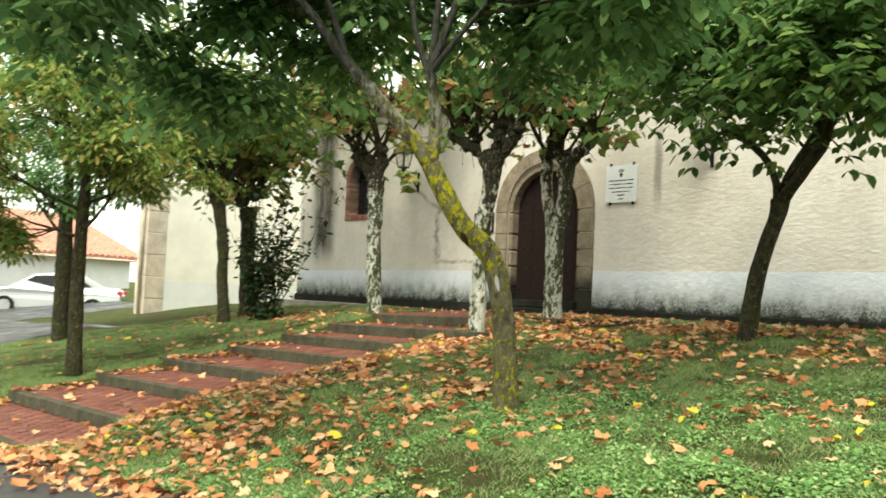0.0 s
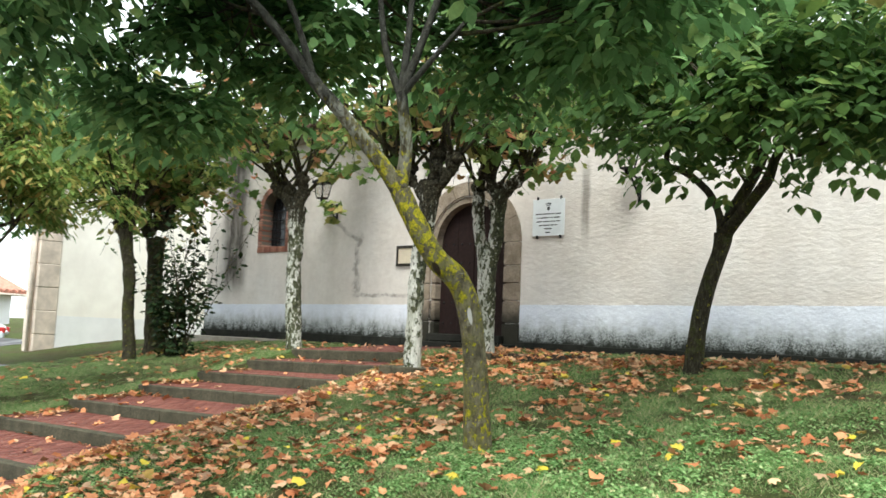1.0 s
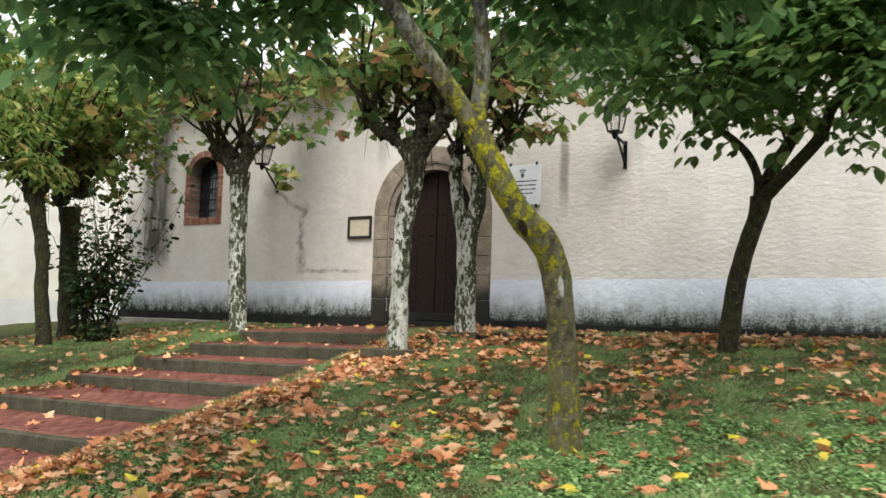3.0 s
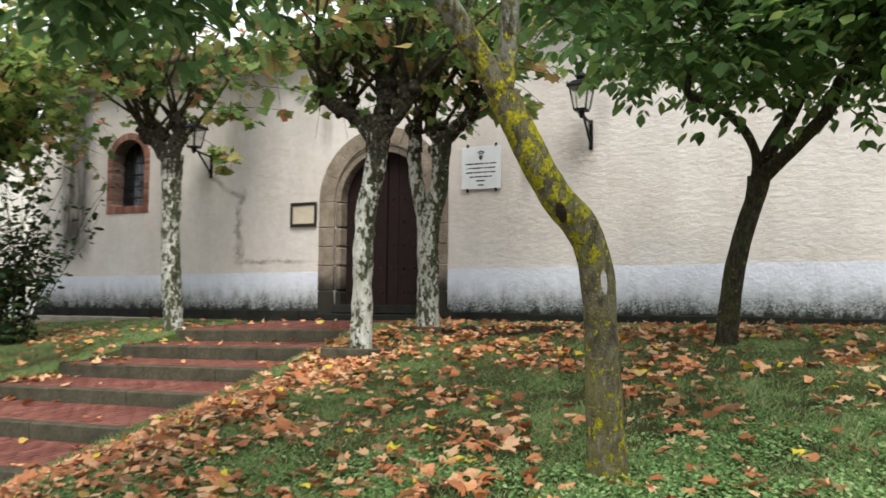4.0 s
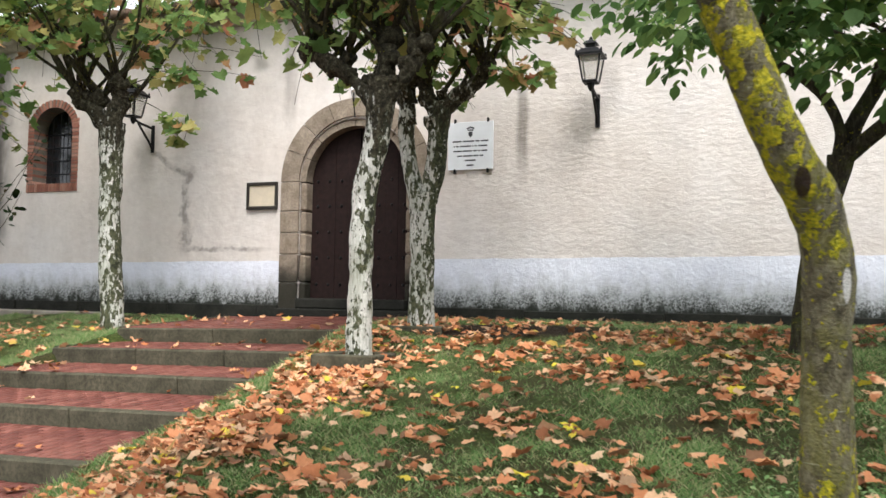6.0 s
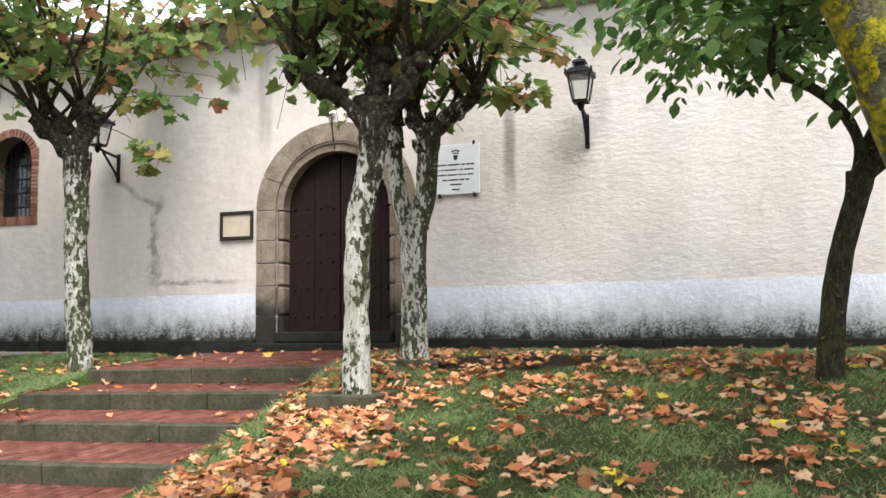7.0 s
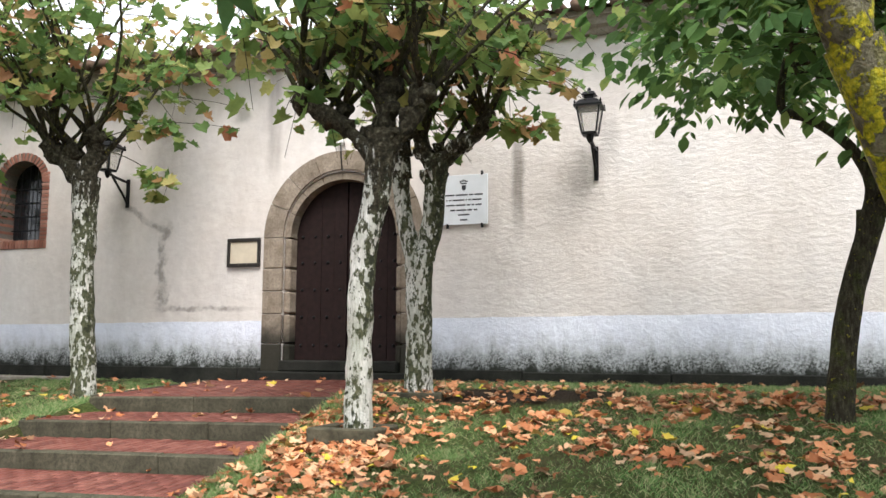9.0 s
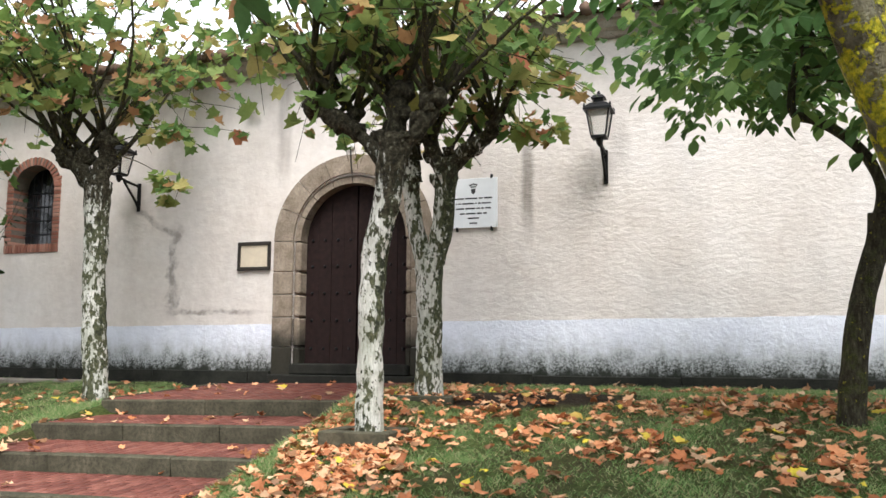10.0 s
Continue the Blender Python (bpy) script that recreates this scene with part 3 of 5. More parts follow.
# eaves: stone cornice in lengths, then clay roof
cornice = tagged(new("trim_cornice"), "moulded stone cornice under the roof tiles", "cornice", kind="structure")
for i in range(19):
    x = -6.85 + i * 1.21
    bm = prism([[(0, 0), (0.10, 0), (0.14, 0.05), (0.22, 0.07), (0.26, 0.14), (0.32, 0.15), (0.32, 0.22), (0, 0.22)]], 0, 1.2)
    bm.transform(Matrix(((0, 1, 0, x), (-1, 0, 0, 0.0), (0, 0, 1, EAVE), (0, 0, 0, 1))))
    bmesh.ops.recalc_face_normals(bm, faces=bm.faces)
    part("cornice_stone", bm, CORNICE, cornice)
roof = tagged(new("roof"), "clay barrel-tile roof of the chapel", "roof", kind="structure")
bm = bmesh.new()
v = [bm.verts.new(p) for p in ((-6.95, -0.42, EAVE + 0.23), (16.2, -0.42, EAVE + 0.23), (16.2, 4.5, EAVE + 1.2), (-6.95, 4.5, EAVE + 1.2), (16.2, 9.4, EAVE + 0.23), (-6.95, 9.4, EAVE + 0.23))]
bm.faces.new((v[0], v[1], v[2], v[3])), bm.faces.new((v[3], v[2], v[4], v[5])), bm.faces.new((v[0], v[3], v[5])), bm.faces.new((v[1], v[4], v[2]))
part("roof_deck", bm, OLDTILE, roof)
bm = bmesh.new()
for i in range(100):
    x = -6.9 + i * 0.231
    tube([(x, -0.5, EAVE + 0.24), (x, 1.2, EAVE + 0.24 + 0.34), (x, 2.4, EAVE + 0.24 + 0.58)], [0.075, 0.075, 0.075], 8, bm)
eave_tiles = part("barrel_tiles", bm, OLDTILE, roof, smooth=True)
tagged(eave_tiles, kind="stuff")

# ---- doorway ----
portal = thing("stone_portal", (DOOR_X, 0, 0), "weathered sandstone round-arched doorway with moulded inner edge", "doorway")


def ring_stone(r0, r1, a0, a1, y0, y1, n=5, rise=1.03):
    pts = [(-r1 * math.cos(a0 + (a1 - a0) * i / n), SPRING + r1 * 0.985 * math.sin(a0 + (a1 - a0) * i / n)) for i in range(n + 1)]
    pts += [(-r0 * math.cos(a1 - (a1 - a0) * i / n), SPRING + r0 * rise * math.sin(a1 - (a1 - a0) * i / n)) for i in range(n + 1)]
    return prism([pts], y0, y1)


cuts = [0, 0.42, 0.80, 1.20, 1.56, 1.95, 2.33, 2.72, math.pi]
for a, b in zip(cuts, cuts[1:]):
    part("voussoir", ring_stone(0.87, 1.165, a + 0.005, b - 0.005, -0.035, 0.40), STONE, portal)
    part("moulding", ring_stone(0.775, 0.868, a + 0.006, b - 0.006, 0.012, 0.42, 5, 0.985), STONE, portal)
levels = [0.10, 0.62, 1.02, 1.33, 1.64, SPRING]
for s in (-1, 1):
    for k, (a, b) in enumerate(zip(levels, levels[1:])):
        p, q = sorted((s * 0.87, s * 1.167))
        part("jamb_stone", box(p, q, -0.035 - 0.004 * (k % 2), 0.40, a + 0.005, b - 0.005, 0.008), STONE, portal)
        p, q = sorted((s * 0.775, s * 0.868))
        part("moulding", box(p, q, 0.012, 0.42, a + 0.006, b - 0.006, 0.025), STONE, portal)
part("sill", box(-0.84, 0.84, -0.13, 0.42, 0.26, 0.40, 0.015), PLINTH, portal, "dark worn stone sill")
part("doorstep", box(-1.13, 1.13, -0.20, 0.3, 0.0, 0.255, 0.015), PLINTH, portal, "dark damp stone doorstep")

door = thing("church_door", (DOOR_X, 0.19, 0.40), "dark brown plank double door studded with iron, closed", "door")
for s in (-1, 1):
    for i in range(4):
        x0 = s * (0.012 + i * 0.1915)
        x1 = s * (0.012 + i * 0.1915 + 0.187)
        p, q = sorted((x0, x1))
        zt = lambda x: SPRING - 0.40 + 0.76 * math.sqrt(max(0, 1 - (x / 0.782) ** 2))
        top = [(q - (q - p) * k / 4, zt(q - (q - p) * k / 4)) for k in range(5)]
        plank = part("plank", prism([[(p, 0.012), (q, 0.012)] + top], 0.0 + 0.006 * (i % 2), 0.05), DOORWOOD, door)
        for zr in (0.2, 0.58, 0.95, 1.32, 1.68):
            if zr < zt(max(abs(p), abs(q))) - 0.08:
                bm = bmesh.new()
                bmesh.ops.create_cone(bm, cap_ends=True, segments=8, radius1=0.024, radius2=0.008, depth=0.022, matrix=pose((p + q) / 2, -0.008, zr, 90))
                part("stud", bm, IRON, plank)
part("threshold", box(-0.775, 0.775, -0.01, 0.04, 0.0, 0.012), DOORWOOD, door)
# back board, so that no light falls between the planks
part("backing", prism([arch_outline(0, 0.78, 0.0, SPRING - 0.40, 0.765)], 0.055, 0.10), DOORWOOD, door)


# ---- windows with brick surrounds ----
def brick_mesh(name, w, d, h):
    me = bpy.data.meshes.new(name)
    bm = box(-w / 2, w / 2, -d / 2, d / 2, -h / 2, h / 2, min(w, h) * 0.09)
    bm.to_mesh(me)
    bm.free()
    me.materials.append(BRICK)
    return me


JAMB_BRICK, SILL_BRICK = brick_mesh("jamb_brick", 0.13, 0.30, 0.047), brick_mesh("sill_brick", 0.047, 0.30, 0.13)


def window(name, cx):
    w = tagged(new(name), "small arched window in a red brick surround", "window", kind="structure")
    w.location = (cx, 0, -0.025 if cx < 0 else 0.08)
    n = 18
    for s in (-1, 1):
        part("mortar_bed", box(*sorted((s * 0.405, s * 0.53)), -0.004, 0.27, 2.08, 3.12), MORTAR, w)
        for i in range(n):
            jut = random.uniform(-0.004, 0.004)
            shared("brick", JAMB_BRICK, w, pose(s * (0.468 + (0.004 if i % 2 else 0)), 0.135 + jut, 2.245 + i * 0.0585))
    part("mortar_bed", box(-0.53, 0.53, -0.004, 0.27, 2.075, 2.2), MORTAR, w)
    for i in range(18):
        shared("brick", SILL_BRICK, w, pose(-0.512 + i * 0.0602, 0.13 + random.uniform(-0.004, 0.004), 2.145))
    bm = prism([arch_outline(0, 0.515, 3.121, 3.122, 0.465, 12) + arch_outline(0, 0.39, 3.121, 3.122, 0.34, 12)[::-1]], -0.003, 0.27)
    part("mortar_bed", bm, MORTAR, w)
    for i in range(19):
        a = math.pi * (i + 0.5) / 19
        shared("brick", SILL_BRICK, w, pose(-0.455 * math.cos(a), 0.135, 3.122 + 0.405 * math.sin(a), 0, math.degrees(a) - 90))
    part("pane", prism([arch_outline(0, 0.40, 2.2, 3.12, 0.35, 12)], 0.27, 0.285), GLASSDARK, w)
    for x in (-0.24, -0.08, 0.08, 0.24):
        part("grille_bar", tube([(x, 0.235, 2.2), (x, 0.235, 3.42 if abs(x) < 0.1 else 3.36)], [0.008] * 2, 6), IRON, w)
    for z in (2.4, 2.62, 2.84, 3.06):
        part("grille_bar", tube([(-0.4, 0.232, z), (0.4, 0.232, z)], [0.008] * 2, 6), IRON, w)
    return w


for i, c in enumerate(WINDOWS):
    window(f"window_{i + 1}", c)

# ---- things on the wall ----
plaque = thing("marble_plaque", (2.88, -0.035, 2.45), "white marble memorial plaque with a crest and grey lettering", "plaque")
part("slab", box(-0.315, 0.315, 0, 0.022, -0.32, 0.32, 0.003), MARBLE, plaque)
rows = ((0.06, 0.50, (7, 9, 3, 6)), (-0.005, 0.47, (1, 2, 9, 1, 2, 7)), (-0.07, 0.47, (7, 8, 3, 2, 5)), (-0.135, 0.36, (4, 8, 4, 3)), (-0.195, 0.15, (8,)), (-0.26, 0.10, (5,)))
for z, width, words in rows:
    total = sum(words) + len(words) - 1
    x = -width / 2
    for n in words:
        q = width * n / total
        part("lettering", box(x, x + q, -0.002, 0.0, z - 0.0095, z + 0.0095), LETTER, plaque)
        x += q + width / total
bm = box(-0.04, 0.04, -0.003, 0, 0.20, 0.215)
for i in range(5):
    bmesh.ops.create_uvsphere(bm, u_segments=6, v_segments=4, radius=0.013, matrix=Matrix.Translation((-0.044 + 0.022 * i, -0.001, 0.232 + (0.014 if i == 2 else 0.006 if i in (1, 3) else 0))) @ Matrix.Diagonal((1, 0.25, 1, 1)))
part("crown_emblem", bm, LETTER, plaque)
part("shield_emblem", prism([[(-0.028, 0.185), (0.028, 0.185), (0.028, 0.14), (0, 0.11), (-0.028, 0.14)]], -0.003, 0), LETTER, plaque)
for x, z in ((-0.22, 0.335), (0.24, 0.335), (-0.22, -0.335), (0.24, -0.335)):
    bm = box(x - 0.013, x + 0.013, -0.008, 0.034, z - 0.028, z + 0.028, 0.004)
    part("clip", bm, IRON, plaque)

board = thing("notice_frame", (-0.315, -0.03, 1.872), "dark wooden frame holding a yellowed paper notice", "picture frame")
part("paper", box(-0.22, 0.22, 0.004, 0.012, -0.15, 0.15), PAPER, board)
part("backing", box(-0.25, 0.25, 0.013, 0.029, -0.19, 0.19), FRAMEWOOD, board)
for b in ((-0.262, 0.262, 0.15, 0.2), (-0.262, 0.262, -0.2, -0.15), (-0.262, -0.215, -0.149, 0.149), (0.215, 0.262, -0.149, 0.149)):
    part("frame_bar", box(b[0], b[1], -0.014, 0.012, b[2], b[3], 0.006), FRAMEWOOD, board)

LAMPGLASS = Mat("lantern_glass", 0.2)
LAMPGLASS.b.inputs["Alpha"].default_value = 0.16
LAMPGLASS = LAMPGLASS.done((0.75, 0.72, 0.66))


def lantern(x, z):
    ob = thing("wall_lantern", (x, 0, z), "black iron wall lantern with four glass panes on a bracket", "lantern", "lanterns on the chapel wall")
    part("wall_plate", box(-0.028, 0.028, -0.03, -0.002, 0.0, 0.42, 0.006), IRON, ob)
    part("brace", tube([(0, -0.03, 0.06), (0, -0.10, 0.15), (0, -0.36, 0.40)], [0.018] * 3, 6), IRON, ob)
    part("arm", tube([(0, -0.03, 0.37), (0, -0.30, 0.40), (0, -0.46, 0.44)], [0.02] * 3, 6), IRON, ob)
    c = -0.46
    bm = box(-0.09, 0.09, c - 0.09, c + 0.09, 0.455, 0.485, 0.004)
    tube([(0, c, 0.36), (0, c, 0.40), (0, c, 0.455)], [0.015, 0.04, 0.05], 8, bm)
    part("base", bm, IRON, ob)
    lo, hi, z0, z1 = 0.085, 0.135, 0.485, 0.78
    for sx, sy in ((-1, -1), (1, -1), (1, 1), (-1, 1)):
        part("corner_bar", tube([(sx * lo, c + sy * lo, z0), (sx * hi, c + sy * hi, z1 + 0.03)], [0.013] * 2, 5), IRON, ob)
        bm = bmesh.new()
        tube([(sx * 0.15, c + sy * 0.15, z1), (sx * 0.15, c + sy * 0.15, z1 + 0.05), (sx * 0.15, c + sy * 0.15, z1 + 0.075)], [0.008, 0.014, 0.004], 6, bm)
        part("corner_knob", bm, IRON, ob)
    for k in range(4):
        bm = bmesh.new()
        p = [(-lo, -lo, z0), (lo, -lo, z0), (hi, -hi, z1), (-hi, -hi, z1)]
        v = [bm.verts.new((a, b * 0.99, h)) for a, b, h in p] + [bm.verts.new((a, b * 0.99 + 0.003, h)) for a, b, h in p]
        for q in ((0, 1, 2, 3), (7, 6, 5, 4), (0, 4, 5, 1), (1, 5, 6, 2), (2, 6, 7, 3), (3, 7, 4, 0)):
            bm.faces.new([v[i] for i in q])
        bm.transform(pose(0, c, 0) @ pose(0, 0, 0, 0, 0, 90 * k))
        part("pane", bm, LAMPGLASS, ob)
    bm = bmesh.new()
    prof = [(0.165, 0.775), (0.165, 0.80), (0.10, 0.865), (0.055, 0.885), (0.055, 0.925), (0.085, 0.93), (0.06, 0.965), (0.02, 0.985), (0.018, 1.01), (0.004, 1.03)]
    rings = []
    for r, h in prof:
        rings.append([bm.verts.new((sx * r, c + sy * r, h)) for sx, sy in ((-1, -1), (1, -1), (1, 1), (-1, 1))])
    bm.faces.new(rings[0][::-1]), bm.faces.new(rings[-1])
    for a, b in zip(rings, rings[1:]):
        for i in range(4):
            bm.faces.new((a[i], a[(i + 1) % 4], b[(i + 1) % 4], b[i]))
    part("cap", bm, IRON, ob)
    return ob


lantern(4.56, 2.60)
lantern(-2.32, 2.60)
bulb = thing("door_bulkhead", (DOOR_X - 0.02, -0.045, 3.33), "small pale bulkhead fitting above the arch", "fitting")
part("cover", tube([(0, 0.04, 0), (0, 0.0, 0), (0, -0.05, 0.0)], [0.045, 0.05, 0.025], 10), WHITEWASH, bulb)
part("cable", tube([(0, -0.0, -0.04), (0.01, -0.01, -0.2), (0.03, -0.0, -0.40)], [0.008] * 3, 6), IRON, bulb)


# ---- steps ----
def paver_mesh():
    me = bpy.data.meshes.new("paver")
    bm = box(-0.0455, 0.0455, -0.093, 0.093, -0.03, 0.0, 0.006)
    bm.to_mesh(me)
    bm.free()
    me.materials.append(PAVER)
    return me


PAVER_MESH = paver_mesh()
PAVED = []
for k, yf in enumerate(FRONTS):
    y_top = FRONTS[k - 1] if k else -0.24
    st = tagged(new("step" if k else "landing"), "brick-paved step with a concrete nosing" if k else "brick-paved landing before the church door", "step" if k else "landing", "steps up to the church door")
    st.matrix_basis = pose(MID_X, yf, LAND_Z - RISE * k, math.degrees(FALL), -math.degrees(CROSS), math.degrees(SKEW))
    depth = y_top - yf
    xa, xb = stair_left(yf) - MID_X, stair_right(yf) - MID_X
    ya, yb = stair_left(y_top) - MID_X, stair_right(y_top) - MID_X
    x = xa
    while x < xb - 0.02:
        w = min(random.uniform(1.0, 1.5), xb - x)
        w = xb - x if xb - x - w < 0.35 else w
        jut = random.uniform(-0.006, 0.006)
        part("kerb_block", box(x + 0.004, x + w - 0.004, jut, 0.115, -RISE - 0.05, random.uniform(-0.004, 0.004), 0.012), KERB, st)
        x += w
    for a, b, o in ((xa, ya, -0.07), (xb, yb, 0.0)):
        bm = bmesh.new()
        v = [bm.verts.new((p + o + q, y, z)) for z in (-0.25, 0.006) for p, y, q in ((a, 0.12, 0), (a, 0.12, 0.07), (b, depth, 0.07), (b, depth, 0))]
        for q in ((3, 2, 1, 0), (4, 5, 6, 7), (0, 1, 5, 4), (1, 2, 6, 5), (2, 3, 7, 6), (3, 0, 4, 7)):
            bm.faces.new([v[i] for i in q])
        part("side_kerb", bm, KERB, st)
    bm = bmesh.new()
    bm.faces.new([bm.verts.new(p) for p in ((xa, 0.117, -0.018), (xb, 0.117, -0.018), (yb, depth, -0.018), (ya, depth, -0.018))])
    part("paver_bed", bm, BED, st)
    PAVED.append((k, st, depth, xa, xb, ya, yb))


def tree_kerb(x, y, z, half, turn):
    ob = thing("tree_kerb", (x, y, z), "square mossy concrete kerb round a plane tree", "kerb", "kerbs round the plane trees")
    ob.rotation_euler = (0, 0, radians(turn))
    h, t = half, 0.1
    for b in ((-h, h, -h, -h + t), (-h, h, h - t, h), (-h, -h + t, -h + t + 0.003, h - t - 0.003), (h - t, h, -h + t + 0.003, h - t - 0.003)):
        part("kerb_block", box(*b, -0.35, random.uniform(-0.004, 0.004), 0.012), KERB, ob)
    part("soil", box(-h + t, h - t, -h + t, h - t, -0.3, -0.035), SOIL, ob)


tree_kerb(3.12, -3.76, -0.06, 0.29, 3)
tree_kerb(3.02, -1.95, 0.14, 0.33, 3)


# ---- a bounding house across the lane, the far house, the car ----
lane = thing("gable_wall", (-10.4, 2.45, -0.6), "bright peach and white rendered gable wall with a stone corner", "wall")
part("wall", box(-0.5, 0, -4.6, 9, 0.0, 5.2), WHITEWASH, lane)
part("peach_render", box(0.0, 0.02, -4.2, 9, 1.05, 5.2), PEACH, lane)
part("dado", box(0.0, 0.03, -4.2, 9, 0.0, 1.045), WHITEWASH, lane, "white painted dado")
for i in range(9):
    part("corner_stone", box(-0.52, 0.035 + 0.006 * (i % 2), -4.75, -4.204, i * 0.58 + 0.003, i * 0.58 + 0.577, 0.015), OLDPLASTER, lane)
part("coping", box(-0.56, 0.09, -4.8, 9.05, 5.222, 5.32, 0.02), CORNICE, lane)
part("drainpipe", tube([(-0.1, -4.82, 0.05), (-0.1, -4.82, 5.2)], [0.05, 0.05], 10), OLDPLASTER, lane, "grey metal drainpipe", True)


def far_house():
    ob = thing("village_house", (-25.0, -1.6, -0.9), "low whitewashed house with a red tiled roof", "house")
    ob.rotation_euler = (0, 0, radians(14))
    part("wall", box(-5, 0, -8, 6.2, 0, 2.3), WHITEWASH, ob)
    # a solid dark slab stands in for the shade inside the porch
    part("porch_opening", box(-0.3, 0.02, -4.2, -1.5, 0.0, 1.9), GLASSDARK, ob)
    bm = bmesh.new()
    v = [bm.verts.new(p) for p in ((0.5, -8.4, 2.2), (0.5, 6.6, 2.2), (-5.0, 6.6, 4.2), (-5.0, -8.4, 4.2), (0.5, -8.4, 2.32), (0.5, 6.6, 2.32), (-5.0, 6.6, 4.32), (-5.0, -8.4, 4.32))]
    for q in ((0, 1, 2, 3), (7, 6, 5, 4), (0, 4, 5, 1), (1, 5, 6, 2), (2, 6, 7, 3), (3, 7, 4, 0)):
        bm.faces.new([v[i] for i in q])
    r = part("roof", bm, TILE, ob)
    bm = bmesh.new()
    for i in range(50):
        y = -8.3 + i * 0.3
        tube([(0.55, y, 2.33), (-5.0, y, 4.36)], [0.11, 0.11], 6, bm)
    tagged(part("barrel_tiles", bm, TILE, ob), kind="stuff")
    part("gutter", tube([(0.58, -8.4, 2.2), (0.58, 6.6, 2.2)], [0.06, 0.06], 6), OLDPLASTER, ob)


far_house()

CARPAINT = plain("silver_car_paint", (0.55, 0.56, 0.57), 0.25, 0.5, 0.03)
RUBBER = plain("tyre_rubber", (0.02, 0.02, 0.02), 0.85)
ALLOY = plain("alloy_wheel", (0.5, 0.5, 0.5), 0.3, 0.8)
REDLAMP = plain("tail_lamp_red", (0.4, 0.02, 0.02), 0.2)


def car():
    ob = thing("parked_car", (-18.75, -1.55, -0.86), "silver saloon car parked on the wet road", "car")
    ob.rotation_euler = (0, 0, radians(60))
    prof = [(-2.15, 0.35), (-2.2, 0.62), (-2.1, 0.78), (-1.25, 0.92), (-0.55, 1.36), (0.15, 1.42), (0.85, 1.36), (1.45, 1.02), (2.05, 0.98), (2.2, 0.75), (2.2, 0.4), (2.0, 0.22), (-2.0, 0.22)]
    bm = prism([prof[::-1]], -0.84, 0.84)
    for v in bm.verts:
        if v.co.z > 0.95:
            v.co.y *= 0.80
    bmesh.ops.bevel(bm, geom=[e for e in bm.edges if len(e.link_faces) == 2 and e.calc_face_angle(0) > 0.6], offset=0.05, segments=2, affect="EDGES")
    part("body", bm, CARPAINT, ob, smooth=False)
    for s in (-1, 1):
        part("side_window", prism([[(-1.05, 0.97), (0.15, 0.97), (0.13, 1.33), (-0.5, 1.31)][::-1]], s * 0.74 - 0.02, s * 0.74 + 0.02), GLASSDARK, ob)
        part("side_window", prism([[(0.22, 0.97), (1.25, 1.0), (0.82, 1.3), (0.2, 1.33)][::-1]], s * 0.74 - 0.02, s * 0.74 + 0.02), GLASSDARK, ob)
        part("headlight", box(-2.2, -2.0, s * 0.62 - 0.15, s * 0.62 + 0.15, 0.62, 0.74, 0.02), ALLOY, ob)
        part("tail_light", box(2.05, 2.215, s * 0.66 - 0.13, s * 0.66 + 0.13, 0.72, 0.9, 0.02), REDLAMP, ob)
        for x in (-1.38, 1.32):
            wheel = part("wheel", tube([(x, s * 0.74, 0.31), (x, s * 0.87, 0.31)], [0.31, 0.31], 20), RUBBER, ob)
            part("rim", tube([(x, s * 0.86, 0.31), (x, s * 0.885, 0.31)], [0.2, 0.19], 14), ALLOY, wheel)
    return ob


car()


# ---- trees ----
def grow(rng, start, way, length, radius, depth, out, twigs, spread=0.75, lift=0.15, split=(3, 4)):
    """Limbs that fork; the last ones are collected as twigs."""
    pts, p, d = [Vector(start)], Vector(start), Vector(way).normalized()
    n = 4
    for _ in range(n):
        d = (d + Vector((rng.uniform(-1, 1), rng.uniform(-1, 1), rng.uniform(-0.6, 1) * 0.6)) * 0.22 + Vector((0, 0, lift * 0.25))).normalized()
        p = p + d * length / n
        pts.append(p)
    out.append((pts, [radius * (1 - 0.5 * i / n) for i in range(n + 1)]))
    if depth == 0:
        twigs.append(pts)
        return
    for i in range(rng.randint(*split)):
        at = pts[-1] if i == 0 else pts[rng.randint(2, n)]
        w = (d + Vector((rng.uniform(-1, 1), rng.uniform(-1, 1), rng.uniform(-0.7, 0.9))) * spread).normalized()
        grow(rng, at, w, length * rng.uniform(0.6, 0.85), radius * 0.5, depth - 1, out, twigs, spread, lift, split)


def limb_parts(out, thick, name, ob, off):
    """The thick limbs as parts of their own, the thin ones joined."""
    for pts, rr in out:
        if rr[0] >= thick:
            bm = tube(pts, rr, 7)
            bm.transform(off)
            part(name, bm, BARK_DARK, ob, smooth=True)
    bm = limbs_mesh([o for o in out if o[1][0] < thick])
    bm.transform(off)
    tagged(part("twig_growth", bm, BARK_DARK, ob, smooth=True), kind="stuff")


def limbs_mesh(out, sides=6):
    bm = bmesh.new()
    for pts, rr in out:
        tube(pts, rr, sides if rr[0] > 0.012 else 4, bm)
    return bm


